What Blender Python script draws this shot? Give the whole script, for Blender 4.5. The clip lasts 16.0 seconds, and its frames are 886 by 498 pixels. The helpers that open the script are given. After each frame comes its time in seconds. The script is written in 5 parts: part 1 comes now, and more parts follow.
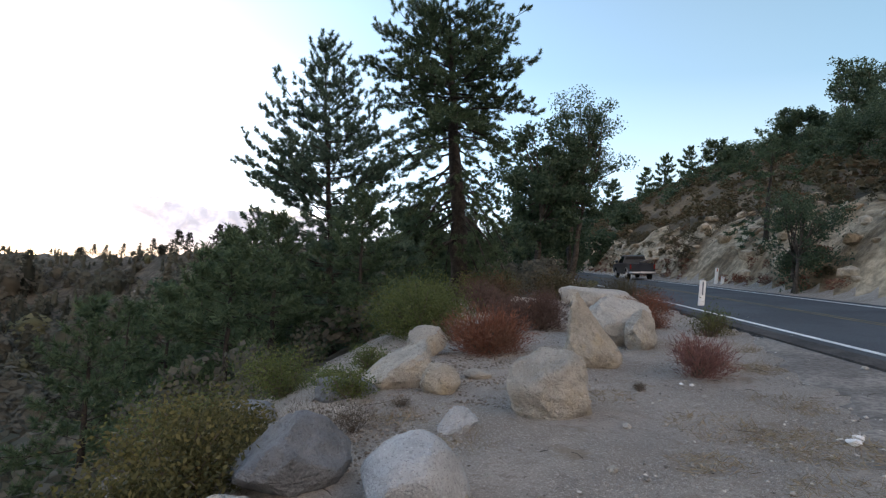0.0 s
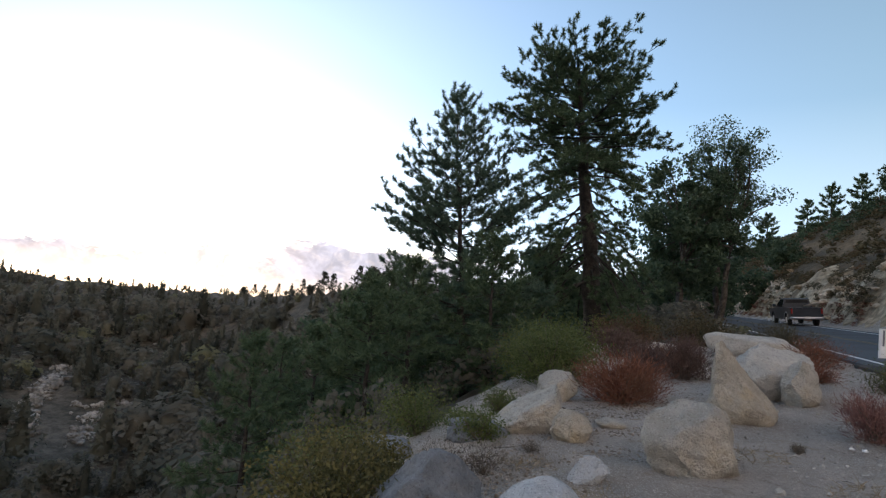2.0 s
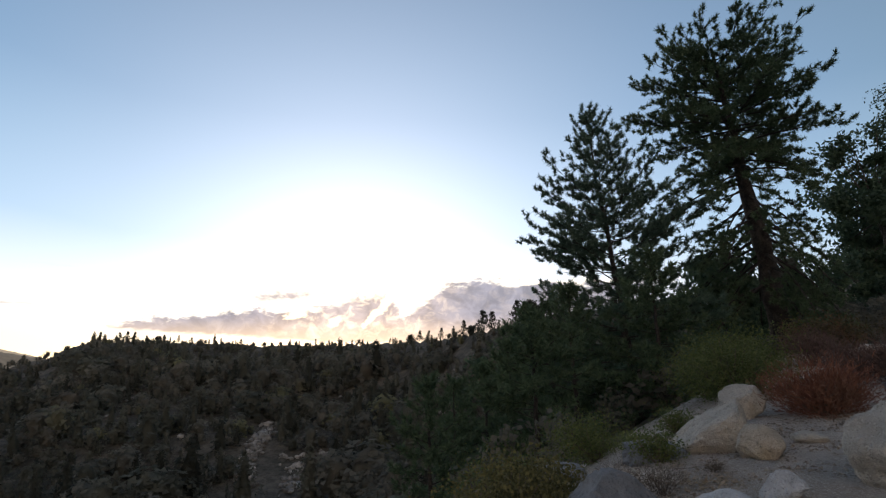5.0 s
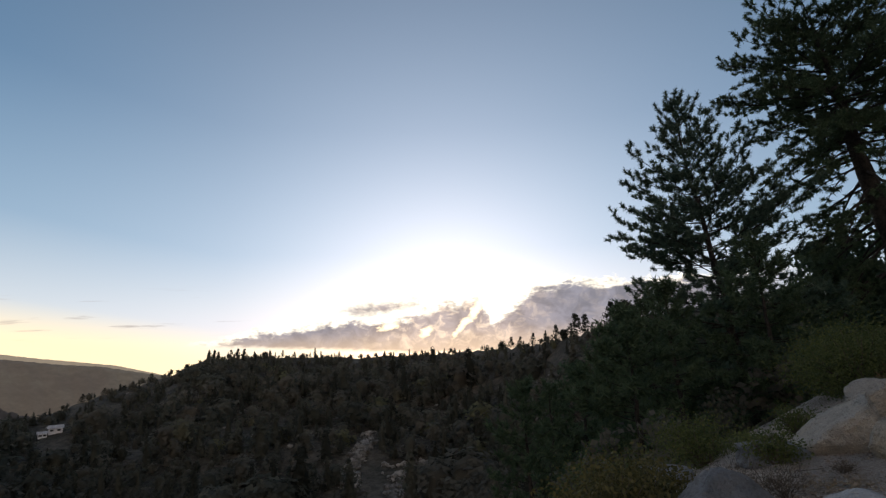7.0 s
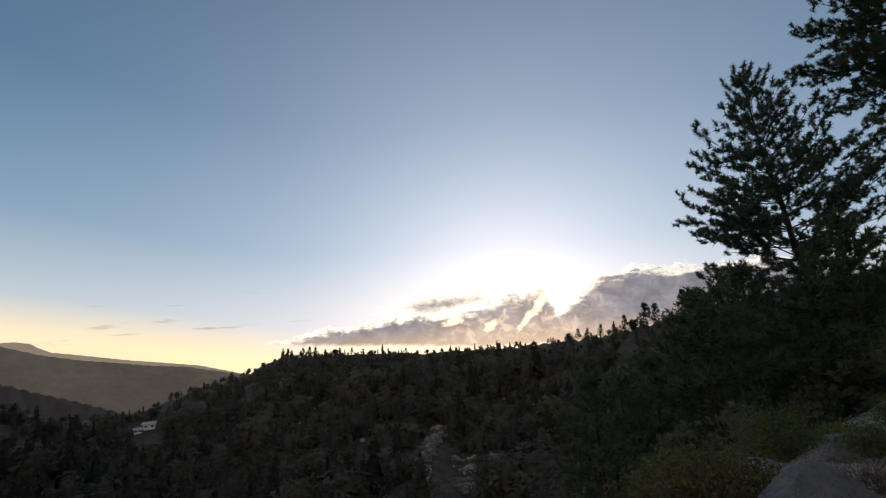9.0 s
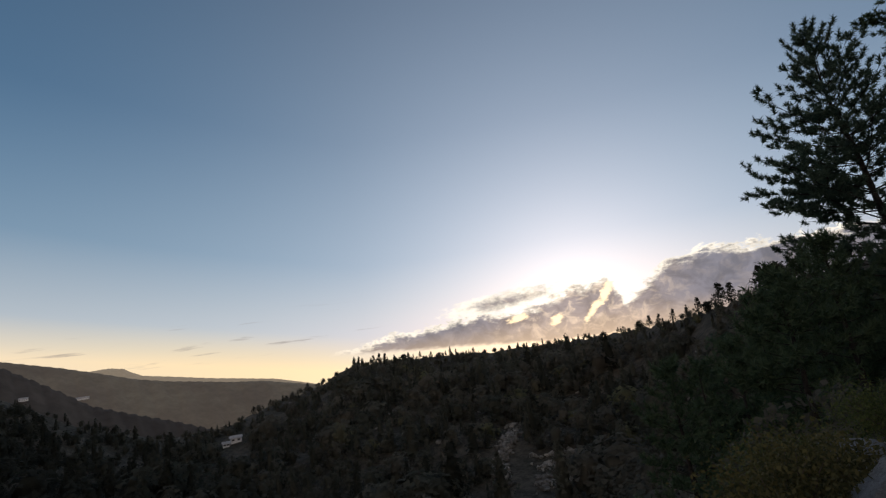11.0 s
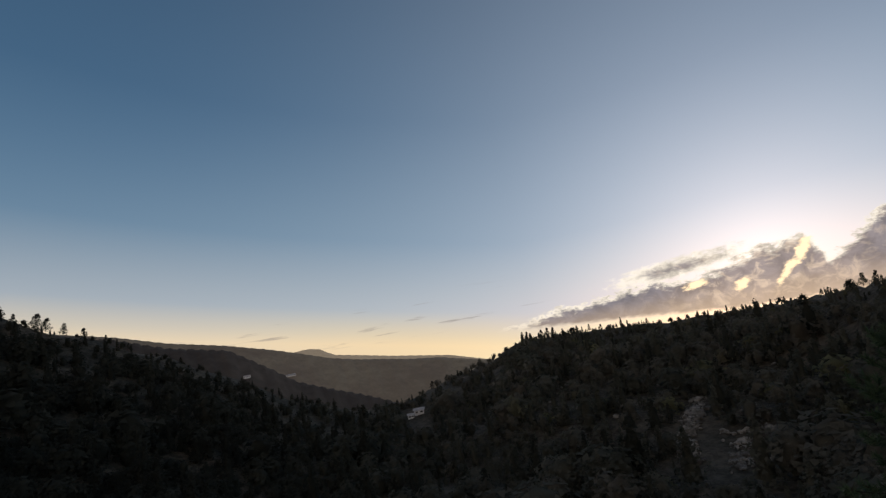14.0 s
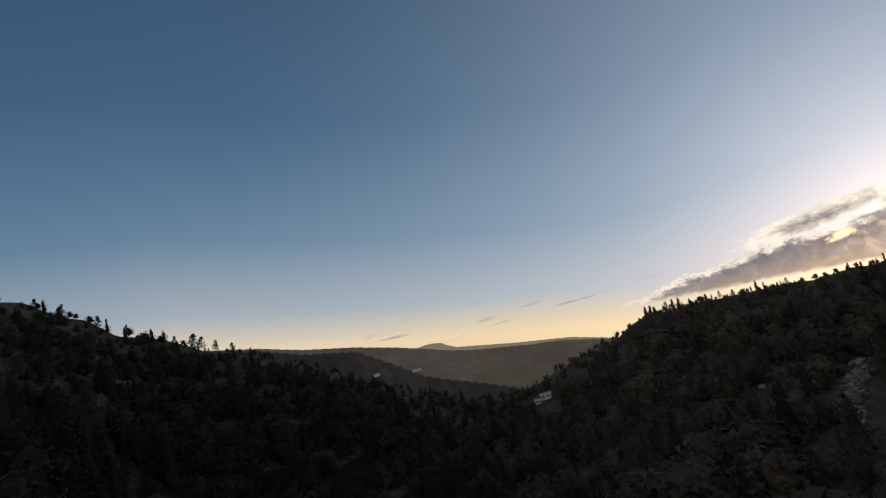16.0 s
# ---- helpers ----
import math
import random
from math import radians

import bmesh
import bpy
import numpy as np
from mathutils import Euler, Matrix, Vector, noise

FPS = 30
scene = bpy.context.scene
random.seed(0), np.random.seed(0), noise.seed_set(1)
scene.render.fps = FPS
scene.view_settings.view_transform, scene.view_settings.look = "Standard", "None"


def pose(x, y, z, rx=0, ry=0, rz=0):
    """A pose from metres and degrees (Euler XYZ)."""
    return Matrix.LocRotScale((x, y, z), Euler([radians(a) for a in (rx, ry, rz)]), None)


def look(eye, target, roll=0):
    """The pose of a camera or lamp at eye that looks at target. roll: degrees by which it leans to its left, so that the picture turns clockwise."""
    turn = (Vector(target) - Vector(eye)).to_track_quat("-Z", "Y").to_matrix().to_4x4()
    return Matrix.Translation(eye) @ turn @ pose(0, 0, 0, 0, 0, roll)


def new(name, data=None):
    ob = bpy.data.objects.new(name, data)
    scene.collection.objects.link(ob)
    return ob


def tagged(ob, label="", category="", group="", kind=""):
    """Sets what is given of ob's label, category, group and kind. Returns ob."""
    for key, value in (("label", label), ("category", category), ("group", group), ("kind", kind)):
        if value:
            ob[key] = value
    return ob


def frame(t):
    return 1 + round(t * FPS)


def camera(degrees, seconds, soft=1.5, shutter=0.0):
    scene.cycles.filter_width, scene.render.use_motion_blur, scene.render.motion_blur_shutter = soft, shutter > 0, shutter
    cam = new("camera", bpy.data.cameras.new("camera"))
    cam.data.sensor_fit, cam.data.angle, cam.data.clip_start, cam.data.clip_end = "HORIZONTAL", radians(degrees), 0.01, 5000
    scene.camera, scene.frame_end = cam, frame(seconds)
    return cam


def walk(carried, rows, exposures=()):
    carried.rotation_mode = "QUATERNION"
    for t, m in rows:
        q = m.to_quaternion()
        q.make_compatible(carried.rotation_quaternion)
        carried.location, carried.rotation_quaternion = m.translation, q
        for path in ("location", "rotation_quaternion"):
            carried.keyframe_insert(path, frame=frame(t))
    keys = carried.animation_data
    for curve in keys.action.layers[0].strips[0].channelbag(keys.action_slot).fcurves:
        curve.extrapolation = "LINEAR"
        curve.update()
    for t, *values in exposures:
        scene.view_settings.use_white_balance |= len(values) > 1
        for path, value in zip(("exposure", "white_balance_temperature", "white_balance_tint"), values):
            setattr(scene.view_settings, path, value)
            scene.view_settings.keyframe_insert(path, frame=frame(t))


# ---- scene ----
cam = camera(78.0, 16.0, soft=1.25)
EYE = (0.0, 0.0, 1.65)
# seconds, turn, tilt, lean in degrees; drift to the right in metres
PATH = [
    (0, 17.20, 2.43, 6.19),
    (0.5, 20.31, 3.46, 6.84),
    (1, 24.14, 5.01, 7.52),
    (1.5, 28.53, 5.06, 7.12),
    (2, 31.20, 5.08, 6.81),
    (2.5, 34.48, 5.33, 6.02),
    (3, 37.21, 6.00, 4.81),
    (3.5, 39.76, 6.07, 3.35),
    (4, 42.08, 6.41, 1.81),
    (6.5, 54.25, 8.73, -1.58),
    (7, 56.14, 8.60, -2.36),
    (7.5, 58.34, 8.58, -2.26),
    (8, 59.97, 8.16, -2.88),
    (10.5, 66.84, 9.22, -6.47),
    (11, 68.74, 8.98, -8.15),
    (11.5, 71.35, 8.72, -8.82),
    (12, 73.87, 9.09, -9.68),
    (12.5, 76.63, 9.38, -10.14),
    (13, 79.93, 9.31, -9.86),
    (13.5, 82.98, 9.32, -10.18),
    (14, 85.73, 9.15, -10.29),
    (14.5, 88.78, 9.14, -11.60),
    (15, 91.63, 9.43, -13.54),
    (15.5, 94.19, 9.88, -15.03),
    (16, 97.05, 10.47, -15.51),
]
DRIFT = [(0, 0, 0, 0), (1, 0.02, -0.07, 0.02), (2, 0.10, -0.20, 0.05), (3, 0.21, -0.31, 0.06), (4, 0.31, -0.40, 0.05), (6.5, 0.40, -0.42, -0.03), (8, 0.41, -0.41, -0.04), (16, 0.41, -0.41, -0.04)]


def eye(t):
    """The turning body carries the camera a little way round."""
    ts, xs, ys, zs = zip(*DRIFT)
    return [e + float(np.interp(t, ts, d)) for e, d in zip(EYE, (xs, ys, zs))]


walk(cam, [(t, pose(*eye(t), 90 + p, 0, y) @ pose(0, 0, 0, 0, 0, r)) for t, y, p, r in PATH],
     exposures=[(0, 2.25), (1.5, 2.05), (3, 1.72), (4, 1.46), (6.5, 0.70), (8, 0.52), (11, 0.21), (13, 0.07), (14.5, 0.0), (16, 0.0)])

# ---- world and sun ----
SUN_AZ, SUN_EL = 56.0, 1.8


def bearing(az, el):
    a, e = radians(az), radians(el)
    return Vector((-math.sin(a) * math.cos(e), math.cos(a) * math.cos(e), math.sin(e)))


class Graph:
    """Short forms for building a node tree."""

    def __init__(self, tree):
        self.tree = tree
        tree.nodes.clear()

    def put(self, slot, value):
        if isinstance(value, bpy.types.NodeSocket):
            self.tree.links.new(value, slot)
        elif value is not None:
            slot.default_value = value

    def node(self, kind, *args, **props):
        n = self.tree.nodes.new(kind)
        for k, v in props.items():
            if k == "operation":
                n.operation = v
            elif k == "data_type":
                n.data_type = v
            elif k == "noise_dimensions":
                n.noise_dimensions = v
            elif k == "sky_type":
                n.sky_type = v
            elif k == "blend_type":
                n.blend_type = v
            elif k == "feature":
                n.feature = v
            elif k == "interpolation_type":
                n.interpolation_type = v
        for slot, value in zip(n.inputs, args):
            self.put(slot, value)
        return n

    def math(self, op, a, b=None, c=None):
        return self.node("ShaderNodeMath", a, b, c, operation=op).outputs[0]

    def ramp(self, fac, stops, ease="LINEAR"):
        n = self.node("ShaderNodeValToRGB", fac)
        n.color_ramp.interpolation = ease
        e = n.color_ramp.elements
        while len(e) < len(stops):
            e.new(0.5)
        for el, (p, c) in zip(e, stops):
            el.position = p
            el.color = (*c, 1) if isinstance(c, tuple) else (c, c, c, 1)
        return n.outputs[0]

    def mix(self, fac, a, b, blend="MIX"):
        n = self.tree.nodes.new("ShaderNodeMix")
        n.data_type, n.blend_type = "RGBA", blend
        self.put(n.inputs[0], fac)
        for slot, v in ((n.inputs[6], a), (n.inputs[7], b)):
            self.put(slot, (*v, 1) if isinstance(v, tuple) and len(v) == 3 else v)
        return n.outputs[2]

    def noise(self, vec, scale, detail=4, rough=0.55, dist=0.0):
        n = self.tree.nodes.new("ShaderNodeTexNoise")
        self.put(n.inputs["Vector"], vec)
        n.inputs["Scale"].default_value = scale
        n.inputs["Detail"].default_value = detail
        n.inputs["Roughness"].default_value = rough
        n.inputs["Distortion"].default_value = dist
        return n.outputs[0]

    def span(self, v, a, b, c=0.0, d=1.0, smooth=True):
        n = self.tree.nodes.new("ShaderNodeMapRange")
        n.interpolation_type = "SMOOTHSTEP" if smooth else "LINEAR"
        for slot, value in zip(n.inputs, (v, a, b, c, d)):
            self.put(slot, value)
        return n.outputs[0]


def make_world():
    w = bpy.data.worlds.new("dusk_sky")
    scene.world = w
    w.use_nodes = True
    g = Graph(w.node_tree)
    co = g.node("ShaderNodeTexCoord").outputs["Generated"]
    sep = g.node("ShaderNodeSeparateXYZ", co)
    x, y, z = sep.outputs
    el = g.math("MULTIPLY", g.math("ARCSINE", z), 57.2958)
    az = g.math("MULTIPLY", g.math("ARCTAN2", g.math("MULTIPLY", x, -1.0), y), 57.2958)
    dot = g.node("ShaderNodeVectorMath", co, tuple(bearing(SUN_AZ, SUN_EL)), operation="DOT_PRODUCT").outputs["Value"]
    ang = g.math("MULTIPLY", g.math("ARCCOSINE", g.math("MINIMUM", dot, 0.99999)), 57.2958)
    # clear dusk sky: physical sky, with the pale bank of light round the low sun
    sky = g.node("ShaderNodeTexSky", sky_type="NISHITA")
    sky.sun_disc = False
    sky.sun_elevation, sky.sun_rotation = radians(SUN_EL + 1), radians(-SUN_AZ)
    # the skyline climbs to the left of the valley, and the pale band of the horizon with it
    el2 = g.math("SUBTRACT", el, g.span(az, 78.0, 125.0, -2.6, 6.5, False))
    up = g.math("DIVIDE", g.math("MAXIMUM", el2, 0.0), 90.0)
    base = g.ramp(up, [(0.0, (0.74, 0.60, 0.42)), (0.013, (0.58, 0.52, 0.43)), (0.040, (0.335, 0.385, 0.44)), (0.12, (0.134, 0.222, 0.320)),
                       (0.26, (0.055, 0.122, 0.208)), (0.45, (0.027, 0.069, 0.131)), (1.0, (0.013, 0.042, 0.096))])
    base = g.mix(0.010, base, sky.outputs[0], "ADD")
    # the light round the low sun lies flat along the ridge
    da = g.math("MULTIPLY", g.math("SUBTRACT", az, SUN_AZ), 0.72)
    de = g.math("MULTIPLY", g.math("SUBTRACT", el, SUN_EL), 1.15)
    oval = g.math("SQRT", g.math("ADD", g.math("MULTIPLY", da, da), g.math("MULTIPLY", de, de)))
    wide = g.math("POWER", 2.71828, g.math("DIVIDE", ang, -20.0))
    near = g.math("POWER", 2.71828, g.math("DIVIDE", oval, -8.0))
    low = g.span(el2, 0.2, 4.2, 1.0, 0.0)
    sky_c = g.mix(1.0, base, g.mix(wide, (0, 0, 0), (0.458, 0.462, 0.515)), "ADD")
    sky_c = g.mix(1.0, sky_c, g.mix(near, (0, 0, 0), (0.085, 0.092, 0.11)), "ADD")
    away = g.math("MULTIPLY", g.span(az, 70.0, 118.0), g.span(el, 10.0, 26.0))
    sky_c = g.mix(away, sky_c, g.mix(1.0, sky_c, (0.76, 0.86, 0.93), "MULTIPLY"))
    warm = g.math("MULTIPLY", low, g.math("MULTIPLY", g.span(ang, 60.0, 25.0), 0.9))
    sky_c = g.mix(warm, sky_c, g.mix(1.0, sky_c, (1.07, 1.0, 0.78), "MULTIPLY"))
    side = g.math("MULTIPLY", g.span(ang, 38.0, 72.0), g.span(az, 42.0, 12.0))
    sky_c = g.mix(side, sky_c, g.mix(1.0, sky_c, (1.26, 1.03, 0.86), "MULTIPLY"))
    # rosy afterglow over the hills on the side away from the sun
    anti = g.math("MULTIPLY", g.span(ang, 88.0, 125.0), g.span(el, 75.0, 10.0))
    sky_c = g.mix(anti, sky_c, (0.60, 0.49, 0.42))
    # cloud bank along the far ridge
    comb = g.node("ShaderNodeCombineXYZ", g.math("MULTIPLY", az, 0.12), g.math("MULTIPLY", el, 0.26), 0.0).outputs[0]
    n1 = g.noise(comb, 1.5, 7, 0.58, 0.3)
    n2 = g.noise(comb, 4.5, 5, 0.6, 0.2)
    n4 = g.noise(comb, 13.0, 4, 0.6, 0.2)
    rag = g.math("ADD", g.math("MULTIPLY", g.math("SUBTRACT", n2, 0.5), 2.6), g.math("MULTIPLY", g.math("SUBTRACT", n4, 0.5), 1.3))
    azn = g.span(az, 30.0, 90.0, 0.0, 1.0, False)
    tops = [(30, 4.4), (36, 4.5), (40, 4.7), (43, 4.9), (46, 4.4), (48, 3.3), (50, 1.9), (51.4, 1.3), (52.0, 2.4), (52.8, 3.4), (55, 3.1), (58, 2.5), (60, 2.0),
            (62, 1.5), (66, 1.5), (70, 1.3), (75, 0.75), (81, -0.3), (84, -2.0)]
    top = g.math("SUBTRACT", g.math("MULTIPLY", g.ramp(azn, [((a - 30) / 60, (e + 3) / 9) for a, e in tops], "EASE"), 9.0), 3.0)
    edge = g.math("ADD", g.math("SUBTRACT", top, el), g.math("MULTIPLY", g.math("SUBTRACT", n1, 0.5), 1.8))
    edge = g.math("ADD", edge, rag)

    def blot(a0, e0, along, across, tilt):
        """1 in the middle of a slanted oval of sky, 0 at its rim."""
        c, sn = math.cos(radians(tilt)), math.sin(radians(tilt))
        pa, pe = g.math("SUBTRACT", a0, az), g.math("SUBTRACT", el, e0)
        u = g.math("DIVIDE", g.math("ADD", g.math("MULTIPLY", pa, c), g.math("MULTIPLY", pe, sn)), along)
        v = g.math("DIVIDE", g.math("SUBTRACT", g.math("MULTIPLY", pe, c), g.math("MULTIPLY", pa, sn)), across)
        return g.math("SUBTRACT", 1.0, g.math("SQRT", g.math("ADD", g.math("MULTIPLY", u, u), g.math("MULTIPLY", v, v))))

    # a loose streak over the bank
    streak_edge = g.math("ADD", g.math("MULTIPLY", blot(63.4, 2.65, 6.0, 0.95, 5), 0.8), g.math("MULTIPLY", rag, 0.45))
    edge = g.math("MAXIMUM", edge, streak_edge)
    mask = g.math("MULTIPLY", g.span(edge, -0.20, 0.32), g.math("MULTIPLY", g.span(az, 84.0, 77.0), g.span(az, 20.0, 32.0)))
    floor_el = g.math("SUBTRACT", el, g.math("ADD", g.span(az, 58.0, 80.0, -2.1, -0.45, False), g.math("MULTIPLY", rag, 0.25)))
    mask = g.math("MULTIPLY", mask, g.span(floor_el, -0.2, 0.3))
    thick = g.span(edge, 0.0, 0.85)
    # the low sun breaks through in slanting rifts
    gap = g.math("MAXIMUM", g.math("MAXIMUM", blot(54.5, 0.5, 2.0, 0.50, 50), blot(62.0, 0.75, 1.5, 0.55, 15)),
                 g.math("MAXIMUM", blot(53.0, 2.1, 1.6, 0.55, 60), blot(58.2, 0.1, 1.1, 0.5, 30)))
    gap = g.span(g.math("ADD", gap, g.math("MULTIPLY", rag, 0.75)), 0.05, 0.65)
    round_c = g.node("ShaderNodeCombineXYZ", g.math("MULTIPLY", az, 0.2), g.math("MULTIPLY", el, 0.24), 2.0).outputs[0]
    shade = g.span(g.noise(round_c, 2.4, 6, 0.6, 0.5), 0.35, 0.65, 0.76, 1.22)
    billow = g.span(g.noise(round_c, 4.0, 6, 0.6, 0.6), 0.46, 0.64)
    lit = g.math("MULTIPLY", billow, g.span(ang, 12.0, 3.0, 0.08, 0.6))
    dusk = g.mix(g.span(ang, 4.0, 13.0), (0.285, 0.235, 0.225), (0.165, 0.158, 0.188))
    body = g.mix(thick, (0.98, 0.88, 0.72), g.mix(lit, dusk, (0.80, 0.62, 0.46)))
    body = g.mix(1.0, body, g.node("ShaderNodeCombineColor", shade, shade, shade).outputs[0], "MULTIPLY")
    body = g.mix(g.math("MULTIPLY", g.span(el, 1.0, -2.2), 0.55), body, (0.80, 0.56, 0.36))
    body = g.mix(gap, body, (1.45, 1.08, 0.64))
    sky_c = g.mix(g.math("MULTIPLY", mask, 0.94), sky_c, body)
    # thin streaks over the valley
    comb2 = g.node("ShaderNodeCombineXYZ", g.math("MULTIPLY", az, 0.055), g.math("MULTIPLY", el, 0.75), 3.7).outputs[0]
    n3 = g.noise(comb2, 2.6, 5, 0.55, 0.1)
    streak = g.math("MULTIPLY", g.span(n3, 0.60, 0.72), g.math("MULTIPLY", g.span(el, 0.2, 1.6), g.span(el, 5.5, 3.0)))
    streak = g.math("MULTIPLY", streak, g.span(az, 70.0, 84.0))
    sky_c = g.mix(g.math("MULTIPLY", streak, 0.6), sky_c, (0.26, 0.22, 0.21))
    # ground side of the sky dome
    sky_c = g.mix(g.span(el, -4.0, -12.0), sky_c, (0.03, 0.03, 0.03))
    bg = g.node("ShaderNodeBackground", sky_c, 1.0)
    out = g.tree.nodes.new("ShaderNodeOutputWorld")
    g.tree.links.new(bg.outputs[0], out.inputs[0])


make_world()
sun_data = bpy.data.lights.new("sun", "SUN")
sun_data.energy, sun_data.angle, sun_data.color = 0.16, radians(12), (1.0, 0.86, 0.68)
sun = new("sun", sun_data)
sun.matrix_world = look(bearing(SUN_AZ, 6.0) * 50, (0, 0, 0))


# ---- materials ----
def material(name, paint, rough=0.9, bump=None, spec=0.3, metal=0.0, thin=0.0):
    """paint(g, position) gives the colour; bump(g, position) gives (height, strength, distance); thin: share of light let through."""
    m = bpy.data.materials.new(name)
    m.use_nodes = True
    g = Graph(m.node_tree)
    pos = g.node("ShaderNodeNewGeometry").outputs["Position"]
    obj = g.node("ShaderNodeTexCoord").outputs["Object"]
    b = g.tree.nodes.new("ShaderNodeBsdfPrincipled")
    out = g.tree.nodes.new("ShaderNodeOutputMaterial")
    g.tree.links.new(b.outputs[0], out.inputs[0])
    c = paint(g, pos, obj) if callable(paint) else (*paint, 1)
    g.put(b.inputs["Base Color"], c)
    r = rough(g, pos, obj) if callable(rough) else rough
    g.put(b.inputs["Roughness"], r)
    b.inputs["Specular IOR Level"].default_value = spec
    b.inputs["Metallic"].default_value = metal
    if bump:
        h, s, d = bump(g, pos, obj)
        n = g.tree.nodes.new("ShaderNodeBump")
        n.inputs["Strength"].default_value, n.inputs["Distance"].default_value = s, d
        g.put(n.inputs["Height"], h)
        g.tree.links.new(n.outputs[0], b.inputs["Normal"])
    if thin:
        t = g.node("ShaderNodeBsdfTranslucent", c)
        mixed = g.node("ShaderNodeMixShader", thin, b.outputs[0], t.outputs[0])
        g.tree.links.new(mixed.outputs[0], out.inputs[0])
    return m


def two(lo, hi, scale, scale2=None, amount=0.35):
    def paint(g, pos, obj):
        c = g.mix(g.span(g.noise(pos, scale, 4), 0.35, 0.65), lo, hi)
        if scale2:
            f = g.span(g.noise(pos, scale2, 3, 0.7), 0.3, 0.7, 1 - amount, 1 + amount)
            c = g.mix(1.0, c, g.node("ShaderNodeCombineColor", f, f, f).outputs[0], "MULTIPLY")
        return c
    return paint


def island(lo, hi, extra=None):
    """Leaves: a tint of its own for every leaf or clump, and slow drifts through the crown."""
    def paint(g, pos, obj):
        r = g.node("ShaderNodeNewGeometry").outputs["Random Per Island"]
        c = g.mix(r, lo, hi)
        if extra:
            c = g.mix(g.span(g.noise(pos, 0.8, 3), 0.52, 0.72), c, extra)
        return c
    return paint


def grit(scale, s, d, scale2=None):
    def bump(g, pos, obj):
        h = g.noise(pos, scale, 6, 0.65)
        if scale2:
            h = g.math("ADD", h, g.math("MULTIPLY", g.noise(pos, scale2, 3), 0.4))
        return h, s, d
    return bump


def dirt_paint(g, pos, obj):
    c = g.mix(g.span(g.noise(pos, 0.9, 5), 0.35, 0.68), (0.355, 0.312, 0.272), (0.50, 0.447, 0.395))
    c = g.mix(g.span(g.noise(pos, 6, 6, 0.75), 0.50, 0.66), c, (0.34, 0.29, 0.245))
    c = g.mix(g.span(g.noise(pos, 24, 5, 0.85), 0.54, 0.61), c, (0.19, 0.16, 0.135))
    c = g.mix(g.span(g.noise(pos, 48, 4, 0.85), 0.54, 0.59), c, (0.68, 0.62, 0.55))
    c = g.mix(g.span(g.noise(pos, 95, 3, 0.8), 0.59, 0.64), c, (0.13, 0.11, 0.095))
    return g.mix(g.math("MULTIPLY", g.span(g.noise(pos, 2.2, 4), 0.60, 0.72), 0.6), c, (0.29, 0.225, 0.15))


def granite_paint(tint, stain, amount=0.6):
    def paint(g, pos, obj):
        c = g.mix(g.span(g.noise(obj, 2.5, 5), 0.3, 0.7), tuple(0.82 * v for v in tint), tuple(min(1.12 * v, 0.8) for v in tint))
        c = g.mix(g.math("MULTIPLY", g.span(g.noise(obj, 1.6, 4, 0.6, 0.4), 0.50, 0.66), amount), c, stain)
        c = g.mix(g.span(g.noise(obj, 15, 6, 0.85), 0.51, 0.64), c, tuple(0.62 * v for v in tint))
        c = g.mix(g.span(g.noise(obj, 40, 4, 0.8), 0.58, 0.66), c, tuple(min(1.35 * v, 0.8) for v in tint))
        return g.mix(g.span(g.noise(obj, 110, 2), 0.62, 0.7), c, (0.10, 0.10, 0.10))
    return paint


MAT = {}
MAT["dirt"] = material("dirt", dirt_paint, 0.95, grit(26, 1.0, 0.09, 110))
MAT["granite"] = material("granite", granite_paint((0.51, 0.475, 0.415), (0.50, 0.42, 0.30)), 0.85, grit(11, 1.0, 0.11, 50))
MAT["granite_grey"] = material("granite_grey", granite_paint((0.215, 0.225, 0.24), (0.14, 0.15, 0.165)), 0.85, grit(10, 1.0, 0.10, 45))
MAT["granite_white"] = material("granite_white", granite_paint((0.54, 0.505, 0.45), (0.41, 0.38, 0.34)), 0.85, grit(13, 0.9, 0.08, 55))
MAT["granite_blue"] = material("granite_blue", granite_paint((0.50, 0.51, 0.52), (0.39, 0.40, 0.41)), 0.85, grit(13, 0.9, 0.08, 55))
MAT["granite_tan"] = material("granite_tan", granite_paint((0.48, 0.425, 0.345), (0.49, 0.40, 0.27), 0.8), 0.85, grit(10, 1.0, 0.10, 45))
MAT["bank"] = material("bank", two((0.20, 0.14, 0.08), (0.50, 0.41, 0.29), 0.30, 2.2, 0.40), 0.95, grit(1.4, 1.0, 0.3, 9))
MAT["hill"] = material("hill", two((0.062, 0.050, 0.032), (0.125, 0.092, 0.056), 0.22, 1.5, 0.3), 0.95, grit(2.0, 0.9, 0.2))
MAT["forest_floor"] = material("forest_floor", two((0.050, 0.046, 0.035), (0.100, 0.086, 0.066), 0.05, 0.4, 0.4), 0.95, grit(0.5, 0.8, 0.6))
MAT["asphalt"] = material("asphalt", two((0.050, 0.054, 0.062), (0.072, 0.078, 0.088), 0.5, 30, 0.2), 0.8, grit(160, 0.4, 0.01))
MAT["old_asphalt"] = material("old_asphalt", two((0.15, 0.13, 0.115), (0.25, 0.22, 0.19), 1.2, 14, 0.35), 0.9, grit(60, 0.6, 0.01))
MAT["berm"] = material("berm", two((0.045, 0.04, 0.038), (0.08, 0.07, 0.062), 2, 20, 0.3), 0.9, grit(30, 0.8, 0.02))
